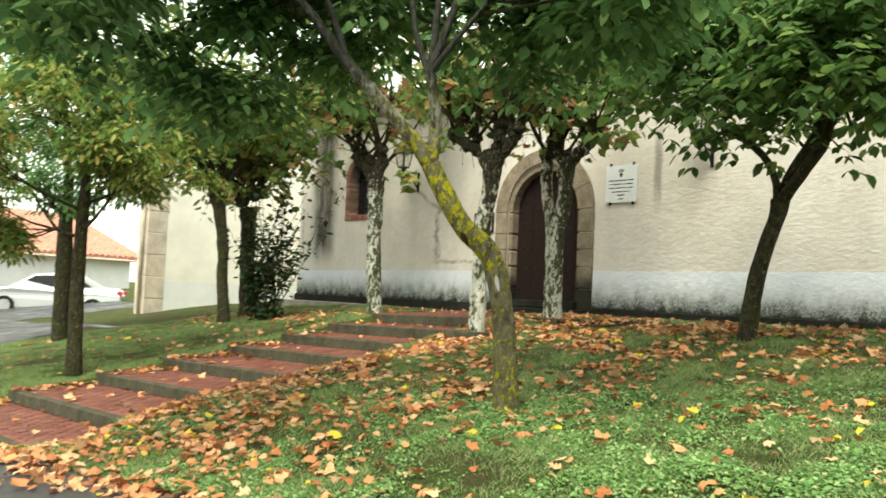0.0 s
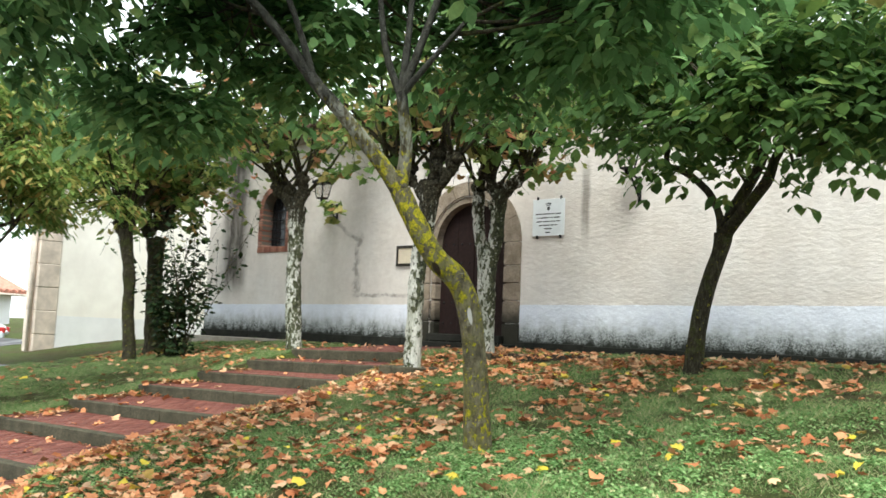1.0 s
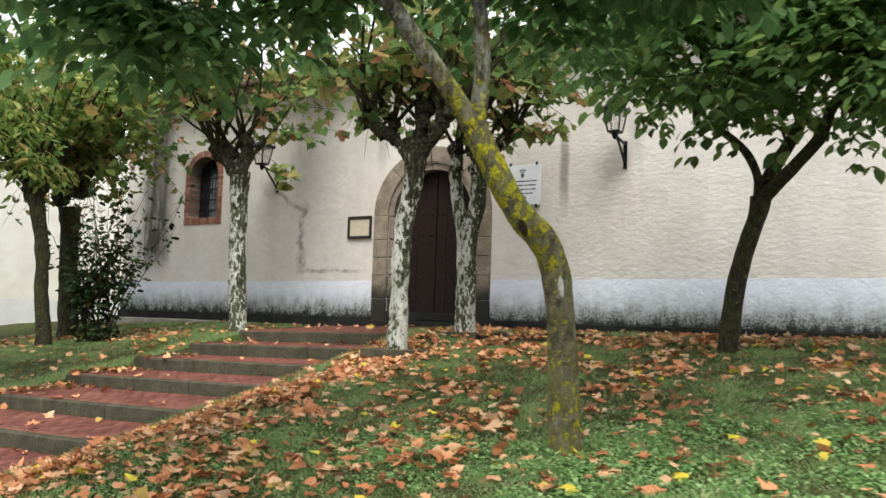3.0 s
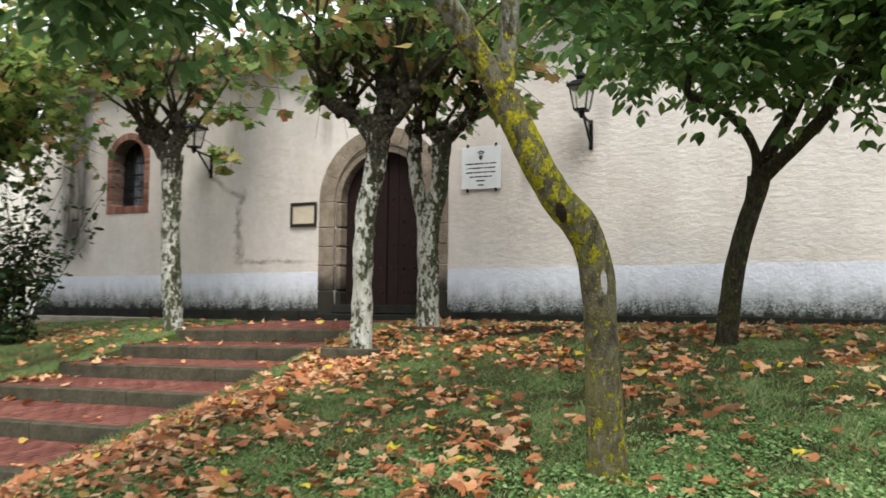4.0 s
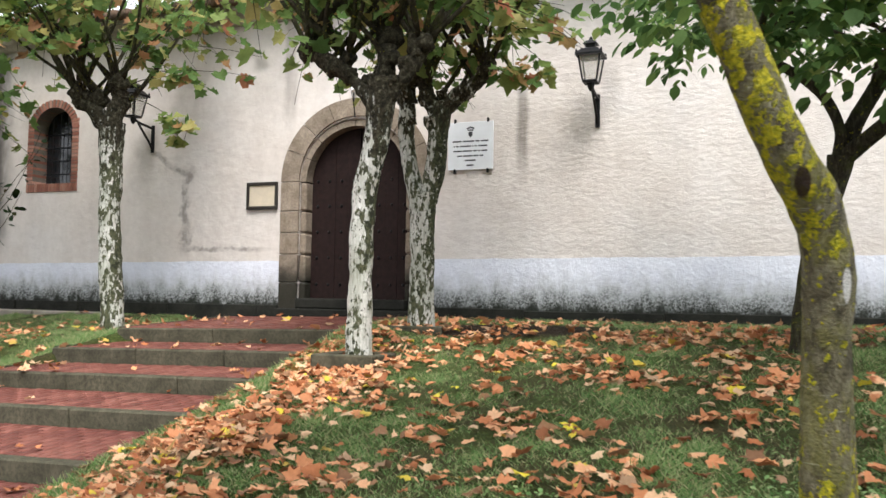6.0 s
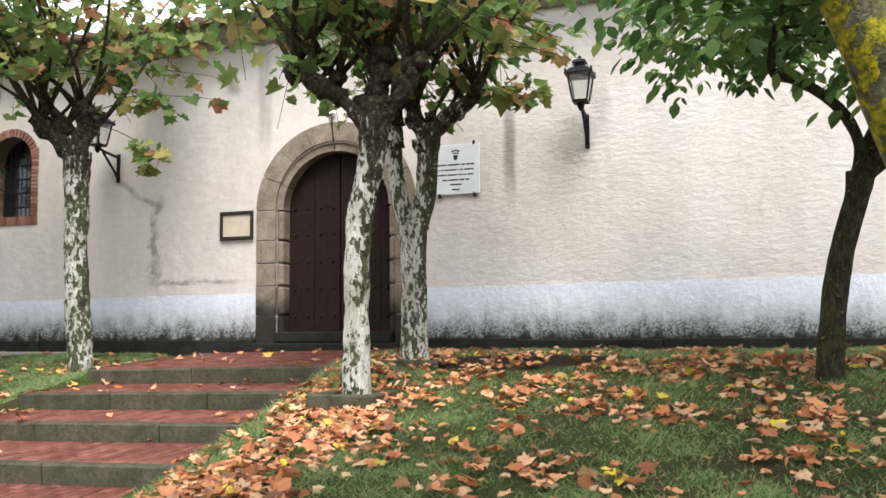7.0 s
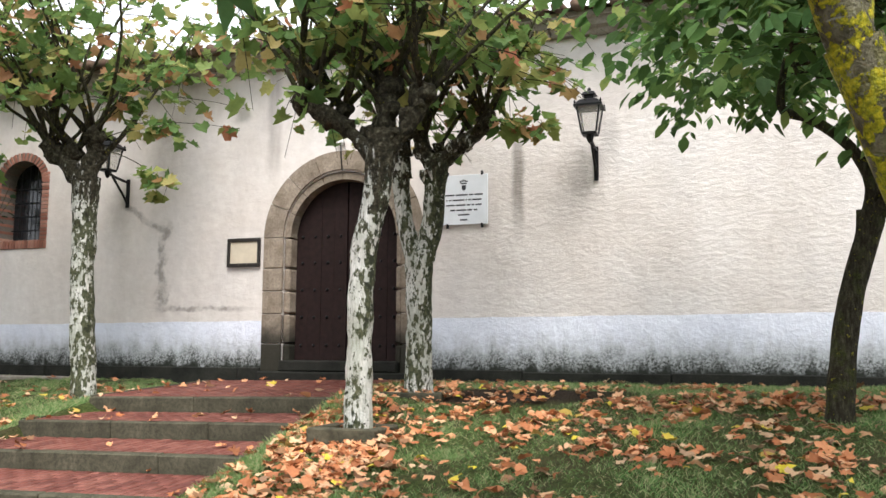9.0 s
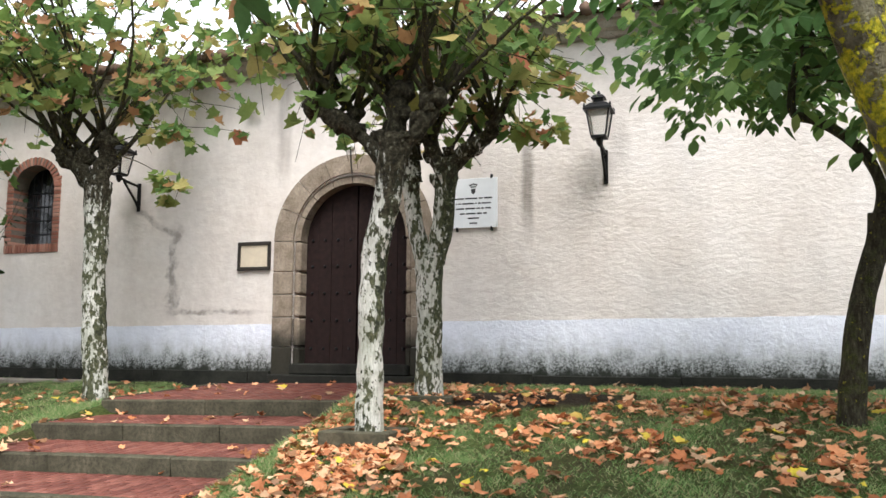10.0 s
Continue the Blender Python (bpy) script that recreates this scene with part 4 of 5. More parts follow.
def twig_leaves(rng, twigs, per, size, droop=0.5, reach=0.12):
    """Pinnate leaves along twigs: each a row of drooping leaflets."""
    D, U, S, P = [], [], [], []
    for pts in twigs:
        for _ in range(per):
            i = rng.randint(1, len(pts) - 1)
            p = pts[i - 1].lerp(pts[i], rng.random())
            a = rng.uniform(0, 6.283)
            rib = Vector((math.cos(a), math.sin(a), rng.uniform(-0.9, 0.25))).normalized()
            side_v = rib.cross(Vector((0, 0, 1))).normalized()
            for k in range(3):
                for s in (-1, 1):
                    q = p + rib * reach * (0.6 + k * 0.75) + Vector((0, 0, -0.015 * k * k * droop * 4))
                    d = rib * 0.75 + side_v * s + Vector((0, 0, -droop * rng.uniform(0.3, 1.3)))
                    D.append(d), U.append((rng.uniform(-0.5, 0.5), rng.uniform(-0.5, 0.5), 1)), S.append(size * rng.uniform(0.7, 1.2)), P.append(q)
            q = p + rib * reach * 2.9 + Vector((0, 0, -0.08 * droop))
            D.append(rib + Vector((0, 0, -droop))), U.append((0.1, 0.2, 1)), S.append(size * rng.uniform(0.8, 1.25)), P.append(q)
    return frames_of(np.array([tuple(d) for d in D]), np.array(U, float), S, np.array([tuple(p) for p in P]))


def single_leaves(rng, twigs, per, size, droop=0.6, off=0.1):
    D, U, S, P = [], [], [], []
    for pts in twigs:
        for _ in range(per):
            i = rng.randint(1, len(pts) - 1)
            p = pts[i - 1].lerp(pts[i], rng.random())
            a = rng.uniform(0, 6.283)
            o = Vector((math.cos(a), math.sin(a), rng.uniform(-0.5, 0.5)))
            P.append(p + o * off * rng.uniform(0.3, 1)), S.append(size * rng.uniform(0.55, 1.25))
            D.append((o.x, o.y, o.z - droop * rng.uniform(0.3, 1.6))), U.append((rng.uniform(-0.8, 0.8), rng.uniform(-0.8, 0.8), 1))
    return frames_of(np.array(D, float), np.array(U, float), S, np.array([tuple(p) for p in P]))


def broad_tree(name, label, limbs, tips, seed, leaf_mat, bark, per=7, size=0.11, depth=2, length=0.9, lift=0.1, pinnate=True, spread=0.8, reach=0.13, wide=1.0, shift=(0, 0, 0)):
    """limbs: (points, radii) of the hand-set trunk and limbs; tips: (start, way, radius) from which the crown grows."""
    rng = random.Random(seed)
    limbs = [([Vector(p) + Vector(shift) for p in pts], rr) for pts, rr in limbs]
    tips = [(Vector(p) + Vector(shift), way, r) for p, way, r in tips]
    base = limbs[0][0][0]
    ob = thing(name, base, label, "tree")
    off = Matrix.Translation(-base)
    for i, (pts, rr) in enumerate(limbs):
        p, r = smooth_path(pts, rr)
        bm = tube(p, r, 14, None, 0.12, seed)
        bm.transform(off)
        part("trunk" if i == 0 else "limb", bm, bark, ob, smooth=True)
    out, twigs = [], []
    for start, way, radius in tips:
        grow(rng, start, way, length, radius, depth, out, twigs, spread, lift)
    limb_parts(out, 0.0155, "branch", ob, off)
    m = twig_leaves(rng, twigs, per, size, 0.5, reach) if pinnate else single_leaves(rng, twigs, per, size)
    m[:, :, 3] -= np.array(base)
    tagged(scatter("crown", leaflet(wide) if pinnate else leaf_plane(0.25), m, leaf_mat, ob, 0.045), kind="stuff")
    return ob


broad_tree("walnut_tree", "leaning tree with yellow lichen on grey bark", [
    ([(6.78, -7.16, -0.65), (6.775, -7.18, -0.15), (6.77, -7.24, 0.30), (6.77, -7.33, 0.60), (6.725, -7.43, 0.79), (6.64, -7.58, 0.94), (6.505, -7.72, 1.245), (6.44, -7.775, 1.415)], [0.132, 0.096, 0.086, 0.089, 0.086, 0.08, 0.076, 0.08]),
    ([(6.44, -7.775, 1.405), (6.34, -7.93, 1.64), (6.21, -8.26, 1.98), (6.10, -8.38, 2.15), (5.83, -8.68, 2.63), (5.46, -9.05, 3.08)], [0.066, 0.055, 0.047, 0.043, 0.034, 0.026]),
    ([(6.44, -7.775, 1.415), (6.47, -7.77, 1.75), (6.51, -7.87, 2.02), (6.51, -7.90, 2.14)], [0.055, 0.047, 0.042, 0.042]),
    ([(6.51, -7.89, 2.08), (6.41, -7.97, 2.42), (6.36, -8.02, 2.9)], [0.03, 0.025, 0.02]),
    ([(6.51, -7.90, 2.10), (6.53, -7.88, 2.42), (6.55, -7.86, 2.95)], [0.033, 0.027, 0.021]),
    ([(6.51, -7.90, 2.10), (6.62, -7.84, 2.45), (6.74, -7.74, 2.95)], [0.036, 0.03, 0.024]),
    ([(6.52, -7.89, 2.11), (6.74, -7.88, 2.30), (7.03, -7.82, 2.58)], [0.027, 0.021, 0.016]),
    ([(6.10, -8.38, 2.15), (6.06, -8.55, 2.57), (5.98, -8.74, 2.97)], [0.028, 0.022, 0.016]),
], [((5.85, -8.66, 2.6), (-0.9, 0.2, 0.25), 0.022), ((5.46, -9.05, 3.08), (-1, -0.2, 0.0), 0.022), ((5.46, -9.05, 3.08), (-0.6, 0.9, 0.0), 0.02), ((5.66, -8.85, 2.83), (-1, 0.5, 0.1), 0.02),
    ((5.46, -9.05, 3.08), (-0.1, -1, 0.0), 0.02), ((5.98, -8.74, 2.97), (0.5, -0.9, 0.1), 0.018), ((5.98, -8.74, 2.97), (-0.4, -0.6, 0.5), 0.018),
    ((6.36, -8.02, 2.9), (-0.8, 0.2, 0.5), 0.02), ((6.36, -8.02, 2.9), (-0.5, 0.9, 0.3), 0.02), ((6.74, -7.74, 2.95), (0.6, 0.3, 0.4), 0.02), ((6.74, -7.74, 2.95), (0.1, 1, 0.1), 0.02),
    ((7.03, -7.82, 2.58), (1, 0.1, 0.2), 0.016), ((7.03, -7.82, 2.58), (0.8, 0.9, 0.1), 0.016), ((7.03, -7.82, 2.58), (0.7, -0.9, 0.2), 0.016), ((6.38, -8.0, 2.6), (-0.6, 1, 0.2), 0.016),
    ((5.46, -9.05, 3.08), (-0.6, -0.5, -0.45), 0.018), ((5.66, -8.85, 2.83), (-0.7, -0.6, -0.25), 0.018), ((5.3, -9.1, 3.2), (-0.9, -0.1, 0.3), 0.018), ((5.4, -9.0, 3.15), (0.1, -0.7, -0.5), 0.016),
    ((5.76, -8.75, 2.72), (-0.9, 0.7, -0.2), 0.016), ((5.46, -9.05, 3.08), (-1, 0.6, 0.5), 0.02), ((6.36, -8.02, 2.9), (-1, -0.4, 0.7), 0.02), ((6.36, -8.02, 2.9), (-0.2, 0.6, 1), 0.02), ((6.74, -7.74, 2.95), (0.8, -0.4, 0.6), 0.02), ((6.74, -7.74, 2.95), (0.5, 0.6, 0.9), 0.02), ((6.93, -7.83, 2.5), (0.9, 0.7, -0.05), 0.018), ((6.74, -7.74, 2.95), (0.9, 0.9, 0.05), 0.018), ((6.74, -7.74, 2.95), (0.3, 1, -0.15), 0.018), ((6.36, -8.02, 2.9), (-0.7, 0.9, -0.1), 0.018), ((6.36, -8.02, 2.9), (-0.1, 1, 0.4), 0.018), ((5.46, -9.05, 3.08), (-0.9, 0.4, -0.35), 0.018)],
    11, LEAF_GREEN, BARK_LICHEN, per=4, size=0.14, depth=3, length=0.8, lift=0.0, reach=0.16, wide=1.6)

broad_tree("ash_tree", "dark-barked forked tree with drooping green leaves", [
    ([(6.84, -3.32, -0.15), (6.84, -3.30, 0.15), (6.88, -3.28, 0.55), (6.95, -3.25, 0.95), (7.08, -3.2, 1.40), (7.13, -3.2, 1.62)], [0.15, 0.105, 0.095, 0.09, 0.088, 0.10]),
    ([(7.10, -3.2, 1.58), (7.12, -3.3, 1.80), (7.03, -3.34, 2.04), (6.88, -3.36, 2.21), (6.69, -3.36, 2.35), (6.53, -3.36, 2.42), (6.52, -3.34, 2.6), (6.57, -3.28, 2.85)], [0.05, 0.042, 0.043, 0.037, 0.038, 0.034, 0.03, 0.026]),
    ([(7.13, -3.2, 1.6), (7.24, -3.18, 1.9), (7.39, -3.14, 2.17), (7.52, -3.12, 2.45), (7.62, -3.2, 2.8)], [0.075, 0.066, 0.062, 0.058, 0.04]),
    ([(7.16, -3.22, 1.62), (7.42, -3.42, 1.82), (7.72, -3.60, 2.08), (7.86, -3.6, 2.4), (8.2, -3.4, 2.9)], [0.072, 0.064, 0.058, 0.046, 0.028]),
], [((6.72, -3.2, 3.05), (-0.45, -0.3, 0.4), 0.022), ((6.75, -3.2, 2.95), (-0.55, 0.5, 0.25), 0.018), ((6.62, -3.2, 3.05), (0.1, -0.5, 0.6), 0.02), ((6.65, -3.2, 2.75), (-0.2, -0.9, 0.15), 0.018), ((6.6, -3.28, 2.8), (0.7, 0.2, 0.05), 0.018), ((7.55, -3.15, 2.6), (-0.8, -0.3, 0.15), 0.018),
    ((7.62, -3.2, 2.8), (-0.3, -0.7, 0.6), 0.026), ((7.62, -3.2, 2.8), (0.5, -0.3, 0.8), 0.026), ((7.5, -3.2, 2.4), (-0.5, 0.6, 0.5), 0.022), ((7.95, -3.3, 2.4), (1, -0.2, 0.3), 0.024),
    ((7.95, -3.3, 2.4), (0.6, -0.8, 0.3), 0.02), ((7.5, -3.2, 2.4), (0, -0.8, 0.4), 0.02), ((7.95, -3.3, 2.4), (0.9, 0.2, 0.9), 0.022),
    ((7.62, -3.2, 2.8), (0.1, 0.4, 1), 0.022), ((8.2, -3.3, 2.9), (0.9, 0.5, 0.2), 0.02),
    ((7.36, -3.2, 2.2), (-0.1, -1, 0.35), 0.018), ((7.6, -3.25, 2.5), (0.3, -1, 0.15), 0.018), ((7.55, -3.2, 2.5), (-0.6, -0.8, 0.1), 0.018), ((7.95, -3.3, 2.4), (0.9, -0.6, 0.0), 0.018), ((7.9, -3.3, 2.35), (0.2, -0.9, 0.5), 0.018), ((8.1, -3.3, 2.7), (1, -0.8, -0.1), 0.018), ((7.62, -3.2, 2.8), (0.2, -1, 0.9), 0.018), ((8.2, -3.3, 2.9), (0.5, -1, -0.1), 0.018), ((7.86, -3.6, 2.4), (0.7, -0.5, 0.5), 0.02), ((8.0, -3.55, 2.6), (0.9, 0.3, 0.4), 0.02)],
    23, LEAF_DARK, BARK_DARK, per=2, size=0.145, depth=3, length=0.88, lift=-0.04, reach=0.18, wide=1.8, shift=(-0.02, 0.06, 0))


def pollard(name, label, limbs, heads, seed, shoots=9, reach=1.95, leaves=5, bark=None, leaf=None, size=0.18, sprays=()):
    """A pollarded plane: mottled trunk, knotted heads, a broom of shoots with leaves; sprays: (from, to) of thin twigs with leaves near the tip."""
    rng = random.Random(seed)
    base = Vector(limbs[0][0][0])
    ob = thing(name, base, label, "tree", "pollarded plane trees")
    off = Matrix.Translation(-base)
    for i, (pts, rr) in enumerate(limbs):
        p, r = smooth_path(pts, rr, 9)
        bm = tube(p, r, 20, None, 0.6 if i and pts[0][2] > 2.0 else 0.18, seed)
        bm.transform(off)
        part("trunk" if i == 0 else "limb", bm, bark or BARK_PLANE, ob, smooth=True)
    out, twigs = [], []
    knots = [(Vector(pts[k]).lerp(Vector(pts[k + 1]), rng.random()) + Vector((rng.uniform(-1, 1), rng.uniform(-1, 1), rng.uniform(-0.3, 1))) * rr[k] * 0.75, rr[k] * rng.uniform(0.55, 0.85)) for pts, rr in limbs[1:] for k in range(len(pts) - 1) for _ in range(2) if pts[k][2] > 2.15]
    for n_head, (h, r) in enumerate(list(heads) + knots):
        h = Vector(h)
        bm = bmesh.new()
        bmesh.ops.create_icosphere(bm, subdivisions=3, radius=r)
        for v in bm.verts:
            v.co *= 1 + 0.6 * noise.noise(v.co * (1.1 / r) + Vector((seed, h.x, h.y))) + 0.3 * noise.noise(v.co * (3 / r))
        bm.transform(Matrix.Translation(h - base))
        part("knuckle", bm, bark or BARK_PLANE, ob, "dark knotted pollard head", smooth=True)
        for _ in range(shoots if n_head < len(heads) else 1 if h.z > 2.55 else 0):
            a = rng.uniform(0, 6.283)
            d = Vector((math.cos(a) * 0.65, math.sin(a) * 0.65, rng.uniform(0.5, 1.4))).normalized()
            pts, p, L = [h + d * r * 0.6], h + d * r * 0.6, reach * rng.uniform(0.55, 1.2)
            for _ in range(6):
                d = (d + Vector((rng.uniform(-1, 1), rng.uniform(-1, 1), rng.uniform(-0.6, 0.9))) * 0.14).normalized()
                p = p + d * L / 6
                pts.append(p)
            out.append((pts, [0.026 * (1 - 0.7 * i / 6) for i in range(7)]))
            twigs.append(pts[3:])
            for _ in range(3):
                q = pts[rng.randint(2, 6)]
                d2 = (d + Vector((rng.uniform(-1, 1), rng.uniform(-1, 1), rng.uniform(-1.5, 0.4))) * 1.1).normalized()
                tw = [q + d2 * L * 0.5 * k / 3 + Vector((0, 0, -0.02 * k * k)) for k in range(4)]
                out.append((tw, [0.006, 0.005, 0.004, 0.003]))
                twigs.append(tw)
    for a, b in sprays:
        a, b = Vector(a), Vector(b)
        tw = [a.lerp(b, i / 7) + Vector((rng.uniform(-0.02, 0.02), rng.uniform(-0.02, 0.02), 0.22 * (i / 7) * (1 - i / 7) * (b - a).length)) for i in range(8)]
        out.append((tw, [0.009 - 0.0009 * i for i in range(8)]))
        twigs.append(tw[6:])
        for i in (6, 7):
            end = tw[i] + Vector((rng.uniform(-0.12, 0.2), rng.uniform(-0.1, 0.1), rng.uniform(-0.22, 0.05)))
            out.append(([tw[i], tw[i].lerp(end, 0.5), end], [0.004, 0.003, 0.002]))
            twigs.append([tw[i], tw[i].lerp(end, 0.5), end])
    limb_parts(out, 0.015, "shoot", ob, off)
    m = single_leaves(rng, twigs, leaves, size, 0.7, 0.13)
    m[:, :, 3] -= np.array(base)
    tagged(scatter("crown", leaf_plane(0.3), m, leaf or LEAF_PLANE, ob, 0.1), kind="stuff")
    return ob


pollard("plane_tree", "pollarded plane tree with peeling white bark in a concrete kerb", [
    ([(3.16, -3.75, -0.2), (3.15, -3.74, 0.05), (3.15, -3.73, 0.6), (3.16, -3.73, 1.1), (3.19, -3.73, 1.45), (3.27, -3.73, 1.8), (3.32, -3.73, 2.15), (3.32, -3.73, 2.4)], [0.135, 0.117, 0.106, 0.104, 0.114, 0.112, 0.125, 0.125]),
    ([(3.28, -3.73, 2.2), (3.05, -3.75, 2.4), (2.80, -3.77, 2.58), (2.62, -3.80, 2.70)], [0.09, 0.075, 0.066, 0.06]),
    ([(3.32, -3.73, 2.25), (3.32, -3.65, 2.5), (3.32, -3.60, 2.72)], [0.11, 0.085, 0.075]),
    ([(3.34, -3.73, 2.2), (3.52, -3.70, 2.4), (3.64, -3.65, 2.62)], [0.085, 0.07, 0.066])],
    [((2.60, -3.80, 2.72), 0.105), ((3.32, -3.60, 2.78), 0.12), ((3.66, -3.65, 2.68), 0.11), ((2.95, -3.70, 2.62), 0.08)], 5)
pollard("plane_tree", "pollarded plane tree with two stems and peeling bark", [
    ([(3.00, -1.90, -0.02), (3.00, -1.90, 0.2), (2.99, -1.90, 0.8), (2.98, -1.90, 1.3), (3.00, -1.90, 1.6)], [0.165, 0.142, 0.132, 0.14, 0.165]),
    ([(2.94, -1.90, 1.5), (2.82, -1.90, 1.9), (2.77, -1.90, 2.3), (2.78, -1.90, 2.6)], [0.1, 0.085, 0.088, 0.09]),
    ([(3.04, -1.90, 1.5), (3.13, -1.90, 1.9), (3.16, -1.90, 2.3), (3.20, -1.90, 2.6)], [0.115, 0.107, 0.107, 0.11]),
    ([(3.19, -1.90, 2.55), (3.41, -1.90, 2.68), (3.68, -1.90, 2.86)], [0.11, 0.09, 0.075]),
    ([(3.16, -1.90, 2.5), (3.01, -1.90, 2.7), (2.92, -1.90, 2.86)], [0.1, 0.085, 0.075])],
    [((3.72, -1.90, 2.90), 0.105), ((2.90, -1.90, 2.92), 0.115), ((2.76, -1.90, 2.70), 0.11)], 8, bark=BARK_PLANE_TWIN, sprays=(((3.76, -1.95, 2.88), (4.38, -2.2, 2.8)), ((3.74, -2.0, 2.9), (4.1, -2.3, 2.74))))
pollard("plane_tree", "pollarded plane tree beside the small brick window", [
    ([(-1.17, -2.02, -0.2), (-1.17, -2.02, 0.15), (-1.23, -2.02, 0.8), (-1.27, -2.02, 1.4), (-1.28, -2.02, 2.0), (-1.30, -2.02, 2.6)], [0.165, 0.145, 0.138, 0.135, 0.14, 0.175]),
    ([(-1.31, -2.02, 2.5), (-1.54, -2.07, 2.75), (-1.74, -2.12, 2.95)], [0.13, 0.1, 0.08]),
    ([(-1.31, -2.02, 2.5), (-1.27, -1.97, 2.85), (-1.22, -1.97, 3.05)], [0.13, 0.1, 0.085])],
    [((-1.77, -2.12, 2.98), 0.12), ((-1.22, -1.97, 3.1), 0.13), ((-1.50, -2.02, 2.9), 0.13)], 13, 9, 2.6, 9, BARK_PLANE_TALL, sprays=(((-1.2, -2.0, 2.95), (0.1, -2.3, 2.4)), ((-1.2, -2.0, 3.05), (-0.2, -2.1, 3.1))))

# a plane tree just past the open lawn, whose low branch hangs yellow leaves
pollard("plane_tree", "plane tree with a low branch of yellowing leaves", [
    ([(11.3, -5.6, -0.2), (11.3, -5.6, 0.2), (11.28, -5.6, 1.2), (11.25, -5.6, 2.2)], [0.2, 0.17, 0.16, 0.18]),
    ([(11.25, -5.6, 2.0), (10.6, -6.1, 2.35), (9.9, -6.7, 2.25)], [0.1, 0.07, 0.04])],
    [((11.2, -5.6, 2.4), 0.18), ((9.85, -6.75, 2.24), 0.05)], 51, 7, 0.9, 8, BARK_DARK, LEAF_YELLOW)

# trees on the far side of the steps
pollard("plane_tree", "slender dark plane tree on the grass beside the lane", [
    ([(-3.9, -3.6, -0.5), (-3.9, -3.6, -0.2), (-4.05, -3.6, 0.5), (-4.1, -3.6, 1.2), (-4.3, -3.6, 1.9), (-4.45, -3.6, 2.15)], [0.15, 0.125, 0.11, 0.11, 0.12, 0.15])],
    [((-4.5, -3.6, 2.25), 0.15), ((-4.3, -3.6, 2.3), 0.13)], 21, 22, 2.7, 12, BARK_DARK, LEAF_YELLOW)
pollard("plane_tree", "dark plane tree behind a rose bush by the lane", [
    ([(-4.9, -2.5, -0.4), (-4.9, -2.5, -0.1), (-4.95, -2.5, 0.8), (-5.0, -2.5, 1.6), (-5.05, -2.5, 2.1)], [0.2, 0.17, 0.16, 0.16, 0.19])],
    [((-5.3, -2.5, 2.3), 0.15), ((-4.8, -2.5, 2.4), 0.15)], 22, 22, 2.9, 13, BARK_DARK, LEAF_PLANE)
broad_tree("young_tree", "young tree with yellowing leaves near the road", [
    ([(-1.45, -7.4, -1.0), (-1.45, -7.4, -0.6), (-1.5, -7.4, 0.2), (-1.5, -7.4, 0.9), (-1.45, -7.4, 1.8), (-1.4, -7.4, 2.8)], [0.14, 0.11, 0.1, 0.095, 0.08, 0.05])],
    [((-1.5, -7.4, 1.0), (-1, -0.4, 0.4), 0.03), ((-1.5, -7.4, 1.1), (1, 0.2, 0.4), 0.03), ((-1.45, -7.4, 1.4), (0.1, -1, 0.4), 0.03), ((-1.45, -7.4, 1.5), (-0.3, 0.9, 0.5), 0.03), ((-1.45, -7.4, 2.0), (0.8, -0.5, 0.6), 0.03),
     ((-1.45, -7.4, 2.0), (-0.8, 0.4, 0.6), 0.03), ((-1.4, -7.4, 2.6), (0.6, 0.6, 0.6), 0.03), ((-1.4, -7.4, 2.8), (-0.6, -0.5, 0.8), 0.03), ((-1.4, -7.4, 2.8), (0.3, -0.2, 1), 0.03)],
    31, LEAF_YELLOW, BARK_DARK, per=5, size=0.16, depth=3, length=0.95, lift=0.05)
broad_tree("young_tree", "young tree with green leaves beside the lane", [
    ([(-5.6, -6.1, -1.1), (-5.6, -6.1, -0.7), (-5.65, -6.1, 0.2), (-5.7, -6.1, 1.0), (-5.7, -6.1, 2.4)], [0.2, 0.16, 0.15, 0.15, 0.09])],
    [((-5.7, -6.1, 1.2), (-1, -0.4, 0.5), 0.04), ((-5.7, -6.1, 1.2), (1, -0.3, 0.5), 0.04), ((-5.7, -6.1, 1.6), (0, 0.8, 0.6), 0.04), ((-5.7, -6.1, 1.6), (0.2, -1, 0.6), 0.04), ((-5.7, -6.1, 2.4), (0.8, 0.3, 0.9), 0.04), ((-5.7, -6.1, 2.4), (-0.6, 0.1, 1), 0.04), ((-5.7, -6.1, 2.4), (0.3, -0.8, 0.9), 0.04)],
    33, LEAF_GREEN, BARK_DARK, per=5, size=0.19, depth=3, length=1.35, lift=0.15)


def leaf_round():
    v = [(0, 0, 0), (0.3, 0.22, 0.06), (0.36, 0.55, 0.05), (0.2, 0.86, 0.0), (0, 1, -0.08), (-0.2, 0.86, 0.0), (-0.36, 0.55, 0.05), (-0.3, 0.22, 0.06), (0, 0.5, 0)]
    return np.array(v, float), [(i, (i + 1) % 8, 8) for i in range(8)]


